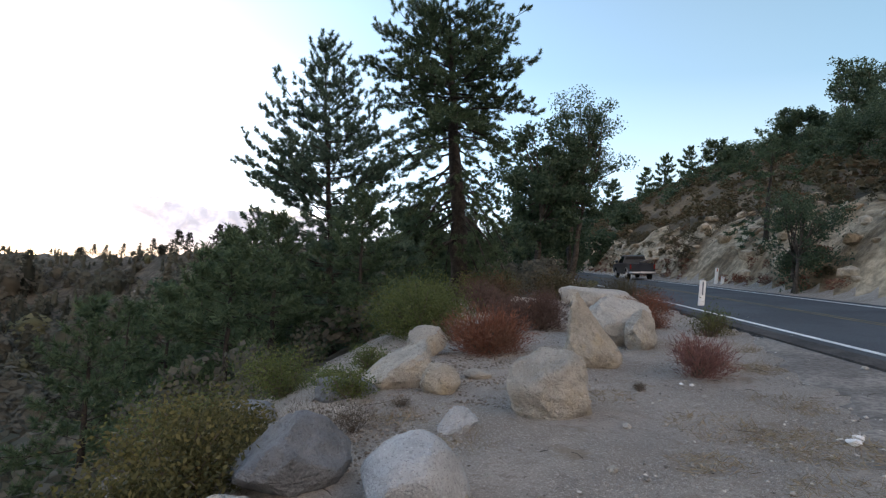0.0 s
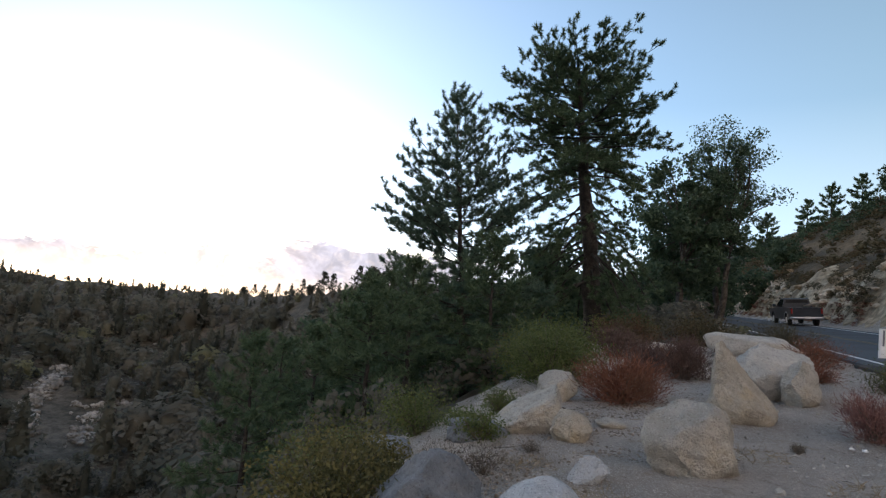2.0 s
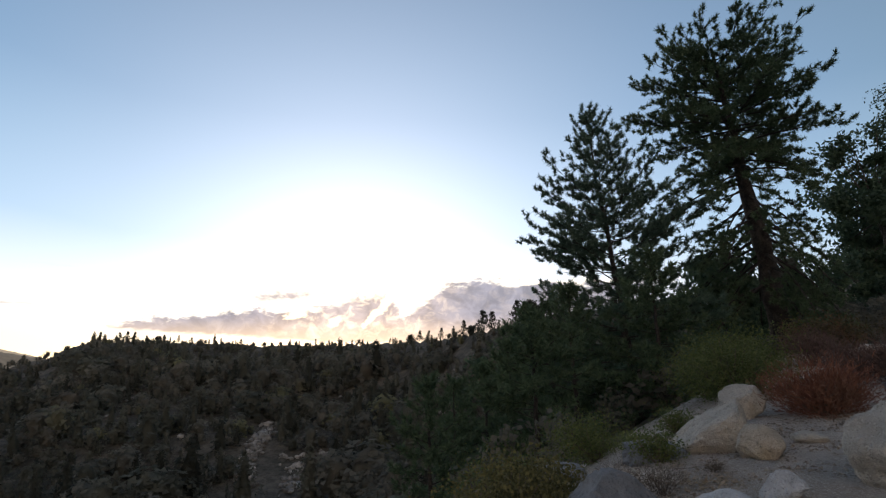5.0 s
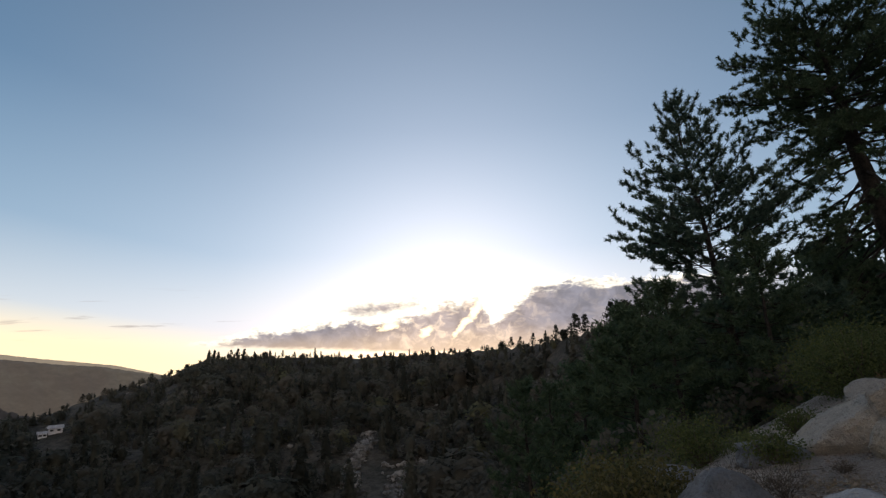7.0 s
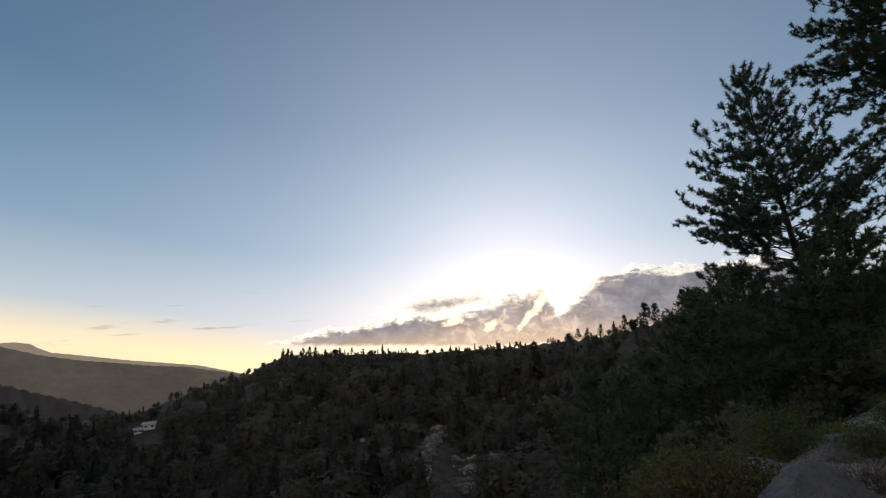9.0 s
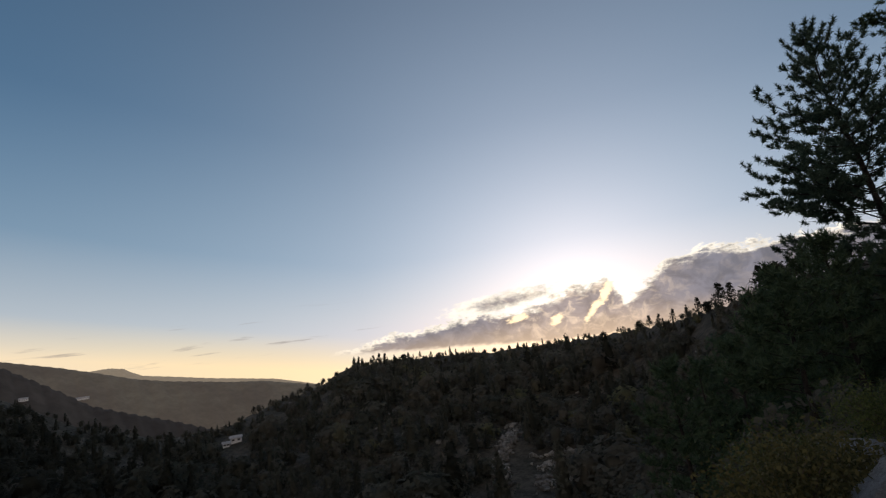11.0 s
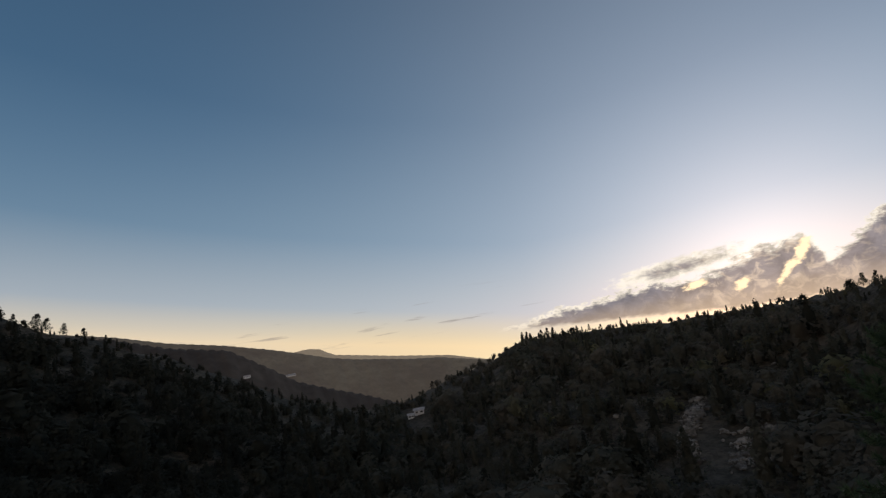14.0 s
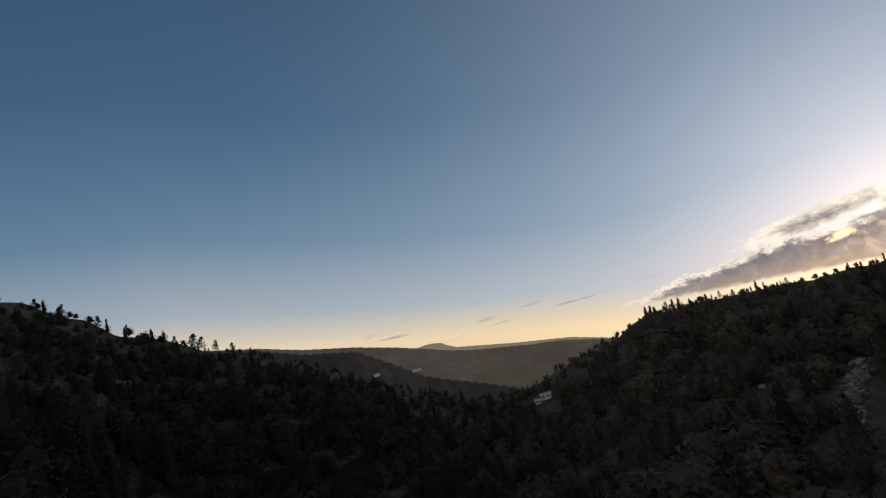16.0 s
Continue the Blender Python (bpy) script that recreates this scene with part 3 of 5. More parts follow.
boulder((-2.75, 19.2), (1.0, 0.7, 0.55), 17, "granite_white", "low flat pale rock among red brush", 0, [((0, 0, 1), 0.5)], sink=0.2)
boulder((-2.86, 8.9), (0.68, 0.62, 0.62), 19, "granite", "blocky pale granite rock perched on the brink", 25, [((-0.3, -0.5, 0.9), 0.5), ((0.3, -0.9, 0.1), 0.6)], sink=0.12)
boulder((-2.45, 6.85), (1.25, 1.0, 1.0), 23, "granite", "sloping pale granite slab at the brink", 18, [((-0.62, -0.15, 0.75), 0.16), ((0.9, 0, 0.2), 0.5), ((0.1, -0.9, 0.4), 0.62)], sink=0.26)
boulder((-3.0, 6.3), (0.9, 0.8, 0.4), 24, "granite_grey", "low grey ledge at the brink", 40, [((0, 0, 1), 0.5)], sink=0.35)
boulder((-1.84, 6.4), (0.50, 0.44, 0.44), 29, "granite_tan", "small rounded tan rock on the sand", 0, sink=0.2)
boulder((-1.58, 7.3), (0.4, 0.3, 0.16), 30, "granite", "small flat granite stone on the sand", 30, sink=0.2)
boulder((-1.24, 4.95), (0.42, 0.24, 0.32), 31, "granite_blue", "small angular pale granite rock", 18, [((-0.4, -0.7, 0.6), 0.32), ((0.5, -0.4, 0.8), 0.35), ((-0.7, 0.1, 0.6), 0.45)], sink=0.15, tilt=(0, -16))
boulder((-1.10, 3.45), (0.80, 0.85, 0.58), 37, "granite_blue", "smooth bluish-white granite boulder", 0, [((0, -0.4, 0.9), 0.85)], rough=0.05, sink=0.2, taper=0.28)
boulder((-2.05, 3.52), (0.92, 0.95, 0.64), 41, "granite_grey", "blue-grey granite boulder at the brink", 15, [((-0.75, -0.2, 0.55), 0.55), ((0.75, -0.35, 0.6), 0.72)], sink=0.18, taper=0.15)
boulder((-2.05, 2.75), (0.7, 0.6, 0.35), 42, "granite_white", "low broken granite ledge under a boulder", 30, [((0, 0, 1), 0.5)], sink=0.3)
boulder((-3.6, 5.2), (0.7, 0.5, 0.40), 43, "granite_grey", "grey rock half hidden in brush", 10, [((0, 0, 1), 0.6)], sink=0.2)


# ---- trees ----
def bend(p0, p1, sag, n=6, seed=0):
    """Points from p0 to p1 with a bow and some wander."""
    rnd = random.Random(seed)
    p0, p1 = Vector(p0), Vector(p1)
    k = (p1 - p0).length
    out = []
    for i in range(n):
        t = i / (n - 1)
        p = p0.lerp(p1, t) + Vector((0, 0, sag * k * 4 * t * (1 - t)))
        if 0 < i < n - 1:
            p += Vector([rnd.gauss(0, 0.02 * k) for _ in range(3)])
        out.append(p)
    return out


def brushes(s, at, way, count, length, width):
    """Bottle-brush bunches of needles round the ends of shoots."""
    at, way = np.asarray(at, float), np.asarray(way, float)
    n = len(at)
    way = way / np.linalg.norm(way, axis=1, keepdims=True)
    root = np.repeat(at, count, 0) - np.repeat(way, count, 0) * np.random.uniform(-0.1, 1.1, (n * count, 1)) * length
    d = np.random.normal(size=(n * count, 3))
    d = 0.75 * np.repeat(way, count, 0) + d / np.linalg.norm(d, axis=1, keepdims=True)
    d /= np.linalg.norm(d, axis=1, keepdims=True)
    s.blades(root, root + d * length * np.random.uniform(0.65, 1.1, (n * count, 1)), np.full(n * count, width))


# for each habit: heights with, at each, the reach (share of the widest), the rise of a limb at the trunk, and its bow up or down towards the tip
HABITS = {
    "open": ([0.15, 0.35, 0.50, 0.65, 0.76, 0.85, 0.92, 0.97, 1.0], [0.70, 0.85, 0.86, 0.90, 1.0, 0.94, 0.80, 0.58, 0.22],
             [-0.25, -0.22, -0.18, 0.0, 0.08, 0.16, 0.25, 0.4, 0.7], [-0.55, -0.62, -0.50, -0.25, 0.0, 0.10, 0.15, 0.2, 0.2]),
    "cone": ([0.0, 0.10, 0.30, 0.50, 0.60, 0.70, 0.80, 0.90, 0.96, 1.0], [0.70, 0.78, 0.86, 0.87, 0.81, 0.60, 0.40, 0.22, 0.13, 0.05],
             [-0.10, -0.10, -0.05, 0.08, 0.15, 0.25, 0.40, 0.65, 1.0, 1.5], [0.05, 0.05, 0.10, 0.16, 0.22, 0.28, 0.30, 0.30, 0.3, 0.3]),
}


def pine(base, top, girth, whorls, limbs, crown_from, reach, label, mat, seed, shape="open", brush=(44, 0.21, 0.040), shoots=14):
    """A pine: tapered trunk, limbs in whorls with side shoots, and a brush of needles on every shoot."""
    rnd = random.Random(seed)
    np.random.seed(seed)
    b, t = Vector(base), Vector(top)
    tree = thing("pine_tree", base, label, "tree")
    axis = t - b
    hgt = axis.length
    heights, wide, rises, bows = HABITS[shape]
    trunk = Shape()
    spine = [b.lerp(t, k / 12) + Vector((rnd.gauss(0, 0.012), rnd.gauss(0, 0.012), 0)) * hgt * 0.3 for k in range(13)]
    spine[0], spine[-1] = b, t
    radii = [girth * (1 - 0.93 * (k / 12) ** (1.3 if shape == "open" else 0.9)) * (1.25 if k == 0 else 1) for k in range(13)]
    trunk.tube([p - b for p in spine], radii, 12)
    for i in range(whorls * limbs):
        h = crown_from + (0.985 - crown_from) * (i // limbs + 0.5 + rnd.gauss(0, 0.42 if shape == "open" else 0.20)) / whorls
        h = min(h, 0.99)
        if shape == "open" and h < 0.62 and rnd.random() < 0.5:
            continue
        r = reach * float(np.interp(h, heights, wide)) * rnd.choice((0.62, 0.8, 0.92, 1.0, 1.08))
        a = math.tau * (i % limbs + rnd.gauss(0, 0.16)) / limbs + (i // limbs) * 2.4
        rise, bow = float(np.interp(h, heights, rises)) + rnd.gauss(0, 0.08), float(np.interp(h, heights, bows)) + rnd.gauss(0, 0.06)
        flat = Vector((math.cos(a), math.sin(a), 0))
        side = Vector((-math.sin(a), math.cos(a), 0))
        p = b.lerp(t, h) - b
        sway = rnd.gauss(0, 0.10)
        pts = [p + r * (flat * f + side * sway * f * f + Vector((0, 0, rise * f + bow * f * f))) for f in (k / 6 for k in range(7))]
        wood, at, way = Shape(), [], []
        lr = max(0.013, girth * 0.17 * (1.1 - 0.75 * h) * (0.6 + 0.6 * r / reach))
        wood.tube(pts, [lr * (1 - 0.82 * k / 6) for k in range(7)], 5)
        n = max(3, int(shoots * r / reach))
        bare = 0.50 if shape == "open" and h < 0.6 else 0.22
        for j in range(n + 1):
            f = min(1.0, bare + (1 - bare) * (j + rnd.random() * 0.8) / n)
            k = min(5, int(f * 6))
            q = pts[k].lerp(pts[k + 1], f * 6 - k)
            run = (pts[k + 1] - pts[k]).normalized()
            out = (run * 0.8 + side * (1 if j % 2 else -1) * rnd.uniform(0.3, 1.0) + Vector((0, 0, rnd.gauss(0.15, 0.30)))).normalized()
            ln = 0.16 + r * rnd.uniform(0.10, 0.34) * (1.15 - 0.8 * f)
            if j == n:
                q, out, ln = pts[6], (run + Vector((0, 0, 0.25))).normalized(), 0.18
            e = q + out * ln
            up = (out + Vector((0, 0, 0.45))).normalized()
            wood.tube([q, e], [0.014, 0.008], 3)
            at.append(tuple(e))
            way.append(tuple(up))
            for m in range(int(ln / 0.34)):
                c = q.lerp(e, rnd.uniform(0.3, 0.85)) + Vector((rnd.gauss(0, 0.09), rnd.gauss(0, 0.09), rnd.gauss(0.05, 0.08)))
                at.append(tuple(c))
                way.append(tuple(up + Vector((rnd.gauss(0, 0.5), rnd.gauss(0, 0.5), 0))))
        limb = part("branch", wood, "bark", tree)
        spray = Shape()
        brushes(spray, at, way, *brush)
        tagged(part("needle_spray", spray, mat, limb), kind="stuff")
    crown = Shape()
    brushes(crown, [tuple(t - b - axis.normalized() * 0.16 * k) for k in range(5)], [(0.1, 0.0, 1.0)] * 5, *brush)
    part("trunk", trunk, "bark", tree, smooth=True)
    part("leader", crown, mat, tree)
    return tree


def leafy(base, hgt, spread, trunks, label, mat, seed, leaf=0.10, count=9000, low=0.28, lean=(0, 0), name="oak_tree", lobes=26, girth=0.2):
    """A broadleaf tree: forked limbs and a crown of many small leaves in loose lobes."""
    rnd = random.Random(seed)
    np.random.seed(seed)
    tree = thing(name, base, label, "tree")
    wood, crown = Shape(), Shape()
    centres = []
    for k in range(trunks):
        a0 = rnd.uniform(0, math.tau)
        foot = Vector((0.25 * math.cos(a0), 0.25 * math.sin(a0), 0)) if trunks > 1 else Vector((0, 0, 0))
        fork = foot + Vector((lean[0] * 0.5 + rnd.gauss(0, 0.08) * hgt * 0.5, lean[1] * 0.5 + rnd.gauss(0, 0.05) * hgt * 0.5, hgt * rnd.uniform(0.36, 0.5)))
        wood.tube(bend(foot - Vector((0, 0, 0.3)), fork, 0, 6, seed + k), [girth * (1.2 - 0.1 * j) for j in range(6)], 8)
        for i in range(lobes // trunks):
            u, a = rnd.random(), rnd.uniform(0, math.tau)
            h = hgt * (low + (1 - low) * (u ** 0.8))
            wide = spread * math.sqrt(max(0.05, 1 - ((h / hgt - 0.58) / 0.52) ** 2)) * rnd.uniform(0.35, 1.0)
            c = Vector((lean[0] * h / hgt + wide * math.cos(a), lean[1] * h / hgt + wide * math.sin(a), h))
            pts = bend(fork, c, 0.06, 5, seed * 31 + i)
            wood.tube(pts, [girth * 0.42 * (1 - 0.2 * j) for j in range(5)], 5)
            centres.append((c, rnd.uniform(0.13, 0.24) * spread + 0.25))
            for _ in range(2):
                mid = fork.lerp(c, rnd.uniform(0.55, 0.9)) + Vector((rnd.gauss(0, 0.1), rnd.gauss(0, 0.1), rnd.gauss(0, 0.08))) * spread
                wood.tube([fork.lerp(c, 0.5), mid], [girth * 0.14, girth * 0.05], 4)
                centres.append((mid, rnd.uniform(0.08, 0.17) * spread + 0.15))
    per = max(20, count // len(centres))
    pts = []
    for c, r in centres:
        d = np.random.normal(size=(per, 3))
        d /= np.linalg.norm(d, axis=1, keepdims=True)
        pts.append(np.array(c) + d * r * np.random.uniform(0.25, 1.1, (per, 1)) * np.array([1.1, 1.1, 0.75]))
    pts = np.concatenate(pts)
    crown.leaves(pts, np.random.uniform(0.6, 1.3, len(pts)) * leaf)
    part("trunk", wood, "oak_bark", tree, smooth=True)
    part("crown", crown, mat, tree)
    return tree


def meet(az, el, r0=30.0):
    """Where the line of sight at this bearing meets the ground."""
    r = np.arange(r0, 900, 1.0)
    x, y = -math.sin(radians(az)) * r, math.cos(radians(az)) * r
    z = height(x, y)
    i = int(np.argmax(z >= 1.65 + r * math.tan(radians(el))))
    return float(x[i]), float(y[i]), float(z[i])


pine((-7.15, 27.1, ground_z(-7.15, 27.1) - 0.2), (-9.15, 26.4, 14.7), 0.50, 27, 7, 0.20, 4.3, "tall dark-trunked pine with open drooping limbs", "needles", 5, shoots=17)
pine((-10.95, 21.4, ground_z(-10.95, 21.4) - 0.3), (-12.6, 20.5, 10.9), 0.24, 22, 7, 0.06, 4.4, "bushy young pine with upswept grey-green boughs", "needles_cool", 9, shape="cone", shoots=17)
leafy((-3.3, 44.9, ground_z(-3.3, 44.9)), 14.5, 3.7, 2, "tall airy oak with two slender trunks", "oak_leaves", 21, leaf=0.105, count=19000, low=0.36, girth=0.22, lobes=34)
leafy((-5.4, 39.8, ground_z(-5.4, 39.8)), 12.0, 3.2, 2, "leafy oak beside the tall pine", "oak_leaves", 22, leaf=0.15, count=14000, low=0.22, girth=0.16, lobes=34)
leafy((-6.9, 48.0, ground_z(-6.9, 48.0)), 10.5, 4.6, 2, "dense dark oak behind the roadside trees", "oak_leaves", 23, leaf=0.19, count=9000, low=0.08, girth=0.16, lobes=34)
leafy((-4.8, 58.0, ground_z(-4.8, 58.0)), 8.5, 3.0, 2, "dense dark oak behind the roadside trees", "oak_leaves", 24, leaf=0.17, count=9000, low=0.05, girth=0.14)
leafy((-13.0, 36.0, ground_z(-13.0, 36.0)), 8.0, 4.0, 2, "dark oak rising from the slope below", "oak_leaves", 25, leaf=0.20, count=8000, low=0.05, girth=0.16)
leafy((-18.5, 33.0, ground_z(-18.5, 33.0)), 9.5, 4.4, 2, "dark oak rising from the slope below", "oak_leaves", 26, leaf=0.20, count=8000, low=0.05, girth=0.16)
leafy((-22.0, 27.0, ground_z(-22.0, 27.0)), 9.5, 4.2, 2, "dark oak rising from the slope below", "oak_leaves", 27, leaf=0.20, count=8000, low=0.05, girth=0.16)
for i, (x, y, hgt, wide) in enumerate([(-8.2, 17.5, 5.5, 2.0), (-10.5, 16.0, 6.5, 2.3), (-13.5, 19.0, 8.0, 2.6), (-15.5, 17.0, 7.5, 2.6), (-9.5, 12.5, 5.0, 1.9), (-14.0, 12.5, 7.0, 2.4), (-17.5, 22.5, 9.0, 2.9), (-20.5, 20.0, 9.0, 2.9)]):
    z = ground_z(x, y) - 0.3
    pine((x, y, z), (x - 0.3, y, z + hgt), 0.022 * hgt, 9, 5, 0.08, wide, "young dark pine on the slope below the brink", "needles", 400 + i, shape="cone", brush=(34, 0.26, 0.045), shoots=9)


# ---- woods ----
def round_form(seed, lobes=9, per=13, leaf=1.0):
    """Unit oak or bush: leaf clumps over overlapping lobes, 1 high, about 0.5 wide."""
    rnd = np.random.RandomState(seed)
    v, f = [], []
    for _ in range(lobes):
        a, u = rnd.uniform(0, math.tau), rnd.uniform(0.18, 0.80)
        w = 0.34 * math.sqrt(max(0.08, 1 - ((u - 0.45) / 0.5) ** 2)) * rnd.uniform(0.3, 1)
        c = np.array([w * math.cos(a), w * math.sin(a), u])
        r = rnd.uniform(0.15, 0.25)
        for _ in range(per):
            d = rnd.normal(size=3)
            d /= np.linalg.norm(d)
            p = c + d * r * rnd.uniform(0.75, 1.1) * np.array([1, 1, 0.8])
            t1 = np.cross(d, rnd.normal(size=3))
            t1 /= np.linalg.norm(t1)
            t2 = np.cross(d, t1)
            s = rnd.uniform(0.06, 0.115) * leaf
            n0 = len(v)
            v += [tuple(p + s * t1), tuple(p + s * 0.8 * t2 + d * 0.02), tuple(p - s * t1), tuple(p - s * 0.8 * t2)]
            f.append((n0, n0 + 1, n0 + 2, n0 + 3))
    return np.array(v), f


def tall_form(seed, lobes=12, per=9, leaf=1.0, sharp=0.6):
    """Unit tall evergreen: overlapping tufts round a stem, widest low down, 1 high, about 0.27 wide."""
    rnd = np.random.RandomState(seed)
    v, f = [], []
    for k in range(lobes):
        u = 0.10 + 0.86 * (k + rnd.random_sample()) / lobes
        env = 0.25 * (1 - u) ** sharp + 0.015
        a = rnd.uniform(0, math.tau)
        c = np.array([env * 0.65 * math.cos(a), env * 0.65 * math.sin(a), u])
        r = 0.05 + env * 0.55
        for _ in range(per):
            d = rnd.normal(size=3)
            d /= np.linalg.norm(d)
            p = c + d * r * rnd.uniform(0.6, 1.1) * np.array([1, 1, 0.7])
            p[2] = min(p[2], 1.02)
            t1 = np.cross(d, rnd.normal(size=3))
            t1 /= np.linalg.norm(t1)
            t2 = np.cross(d, t1)
            s = rnd.uniform(0.035, 0.075) * leaf
            n0 = len(v)
            v += [tuple(p + s * t1), tuple(p + s * 0.8 * t2 + d * 0.02), tuple(p - s * t1), tuple(p - s * 0.8 * t2)]
            f.append((n0, n0 + 1, n0 + 2, n0 + 3))
    return np.array(v), f


def crown_form(seed, tall, rings=4, sides=7, leaves=60, leaf=1.0):
    """Unit crown: a small dark core under many ragged sprays, in lobes of their own."""
    rnd = np.random.RandomState(seed)
    off = rnd.uniform(0, 50, 3)
    v, f = [(0, 0, 0.04)], []

    def env(u, a):
        n = noise.noise(Vector((1.8 * math.cos(a) + off[0], 1.8 * math.sin(a) + off[1], (6 if tall else 3.4) * u + off[2])))
        w = 0.25 * (1 - u) ** 0.72 * min(1, 0.45 + 3.0 * u) + 0.01 if tall else 0.46 * math.sqrt(max(0.02, 1 - ((u - 0.46) / 0.55) ** 2))
        return w * (0.95 + 0.85 * n)

    for i in range(rings):
        u = 0.07 + 0.78 * (i + 0.5) / rings
        for k in range(sides):
            a = math.tau * (k + 0.5 * (i % 2)) / sides
            q = env(u, a) * 0.50
            v.append((q * math.cos(a), q * math.sin(a), u + rnd.uniform(-0.03, 0.03)))
    v.append((0, 0, 0.92))
    for k in range(sides):
        f.append((len(v) - 1, 1 + (rings - 1) * sides + k, 1 + (rings - 1) * sides + (k + 1) % sides))
        f += [(1 + i * sides + k, 1 + i * sides + (k + 1) % sides, 1 + (i + 1) * sides + (k + 1) % sides, 1 + (i + 1) * sides + k) for i in range(rings - 1)]
    for _ in range(leaves):
        u, a = rnd.uniform(0.05, 1.0) ** (1.15 if tall else 0.85), rnd.uniform(0, math.tau)
        q = env(min(u, 0.98), a) * rnd.uniform(0.58, 1.12)
        p = np.array([q * math.cos(a), q * math.sin(a), u])
        out = np.array([math.cos(a), math.sin(a), 0.5 if tall else 3.2 * (u - 0.4)]) + 0.55 * rnd.normal(size=3)
        t1 = np.cross(out, rnd.normal(size=3))
        t1 /= np.linalg.norm(t1)
        t2 = np.cross(out / np.linalg.norm(out), t1)
        s = rnd.uniform(0.05, 0.11) * (0.75 if tall else 1.3) * leaf
        n0 = len(v)
        v += [tuple(p + s * t1), tuple(p - 0.5 * s * t1 + 0.8 * s * t2), tuple(p - 0.5 * s * t1 - 0.8 * s * t2)]
        f.append((n0, n0 + 1, n0 + 2))
    return np.array(v), f


FIRS = [crown_form(i, True, 4, 6, 92, 0.90) for i in range(10)]
DENSE_FIRS = [crown_form(50 + i, True, 4, 7, 260, 0.60) for i in range(7)]
FAR_ROUNDS = [crown_form(20 + i, False, 4, 7, 92, 0.86) for i in range(10)]
MID_CROWNS = [crown_form(70 + i, False, 4, 7, 260, 0.58) for i in range(7)]
SKY_FIRS = [tall_form(170 + i, 26, 22, 0.5, 1.0) for i in range(7)]
MID_ROUNDS = [round_form(110 + i, 13, 18, 0.64) for i in range(5)]
BRUSH_ROUNDS = [round_form(130 + i, 9, 9, 0.95) for i in range(6)]
BANK_ROUNDS = [round_form(180 + i, 10, 14, 0.62) for i in range(5)]
NEAR_ROUNDS = [round_form(150 + i, 13, 18, 0.54) for i in range(5)]
TREE_ROUNDS = [round_form(90 + i, 30, 40, 0.48) for i in range(5)]


def woods(name, spots, mat, label, category, seed, rounds, firs=FIRS, dust_haze=1.0):
    """One mesh of many trees or bushes: (x, y, z, height, width, is it a conifer)."""
    rnd = random.Random(seed)
    s, tints = Shape(), []
    for x, y, z, h, w, conifer in spots:
        v, f = rnd.choice(firs if conifer else rounds)
        # left of bearing 86 the tint falls: the slope's shade put into the colour
        shade_side = float(np.interp(math.degrees(math.atan2(-x, y)), [86, 106], [1.0, 0.12]))
        tints.append(np.full(len(v), dust_haze * shade_side * (rnd.uniform(0, 0.4) if conifer else 0.15 + 0.85 * rnd.random())))
        a = rnd.uniform(0, math.tau)
        c, sn = math.cos(a), math.sin(a)
        k = w / (0.27 if conifer else 0.5)
        s.add(np.stack([x + k * (v[:, 0] * c - v[:, 1] * sn), y + k * (v[:, 0] * sn + v[:, 1] * c), z - 0.04 * h + h * v[:, 2]], -1), f)
    ob = part(name, s, mat, smooth=True)
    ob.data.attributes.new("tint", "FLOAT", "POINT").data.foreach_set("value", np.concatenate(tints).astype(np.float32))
    return tagged(ob, label, category, kind="stuff")


def forest_spots(n, az0, az1, r0, r1, seed, hgt=(4, 10), conifer=0.4, clear=2.5):
    rnd = random.Random(seed)
    out = []
    while len(out) < n:
        az, r = rnd.uniform(az0, az1), r0 + (r1 - r0) * rnd.random() ** 0.8
        x, y = -math.sin(radians(az)) * r, math.cos(radians(az)) * r
        if x > edge_x(y) - clear:
            continue
        rr = float(np.interp(az, RIDGE_AZ, RIDGE_R))
        if r > rr * 0.995:
            continue
        z = ground_z(x, y)
        el = math.degrees(math.atan2(z - 1.65, r))
        # the bare scar of a rockslide stays open
        if 57 < az < 72 and -17.5 < el < -9.5:
            chute = abs(az - np.interp(-el, [9.5, 11, 13, 14.5, 17], [64.0, 65.0, 66.3, 66.4, 65.0])) < 1.2
            apron = 58.0 < az < 64.5 and el < -12.4
            if rnd.random() < (0.97 if chute else 0.85 if apron else 0.15):
                continue
        # the houses stand in small clearings
        if 90.2 < az < 92.7 and -8.4 < el < -6.4:
            continue
        c = rnd.random() < conifer
        h = rnd.uniform(*hgt) * (1.15 if c else 0.75)
        h *= 1 - 0.55 * float(smooth_step(0.78, 1.0, r / float(np.interp(az, RIDGE_AZ, RIDGE_R))))
        h *= rnd.choice((0.5, 0.65, 0.8, 1.0, 1.0, 1.25, 1.5 if r < rr * 0.8 else 1.0))
        h *= 1 + 0.45 * float(ripple(x, y, 22, 31))
        # nothing tall in front of the scar
        crest = math.degrees(math.atan2(z + h - 1.65, r))
        if 58.5 < az < 71 and el < -12.4 and crest > -16 and rnd.random() < (0.92 if az < 64.5 else 0.7):
            if az < 67.5 or abs(az - np.interp(-max(crest, -17), [9.5, 11, 13, 14.5, 17], [64.0, 65.0, 66.3, 66.4, 65.0])) < 1.8:
                continue
        out.append((x, y, z, h, h * (0.30 if c else 0.56) * rnd.uniform(0.8, 1.35), c))
    return out


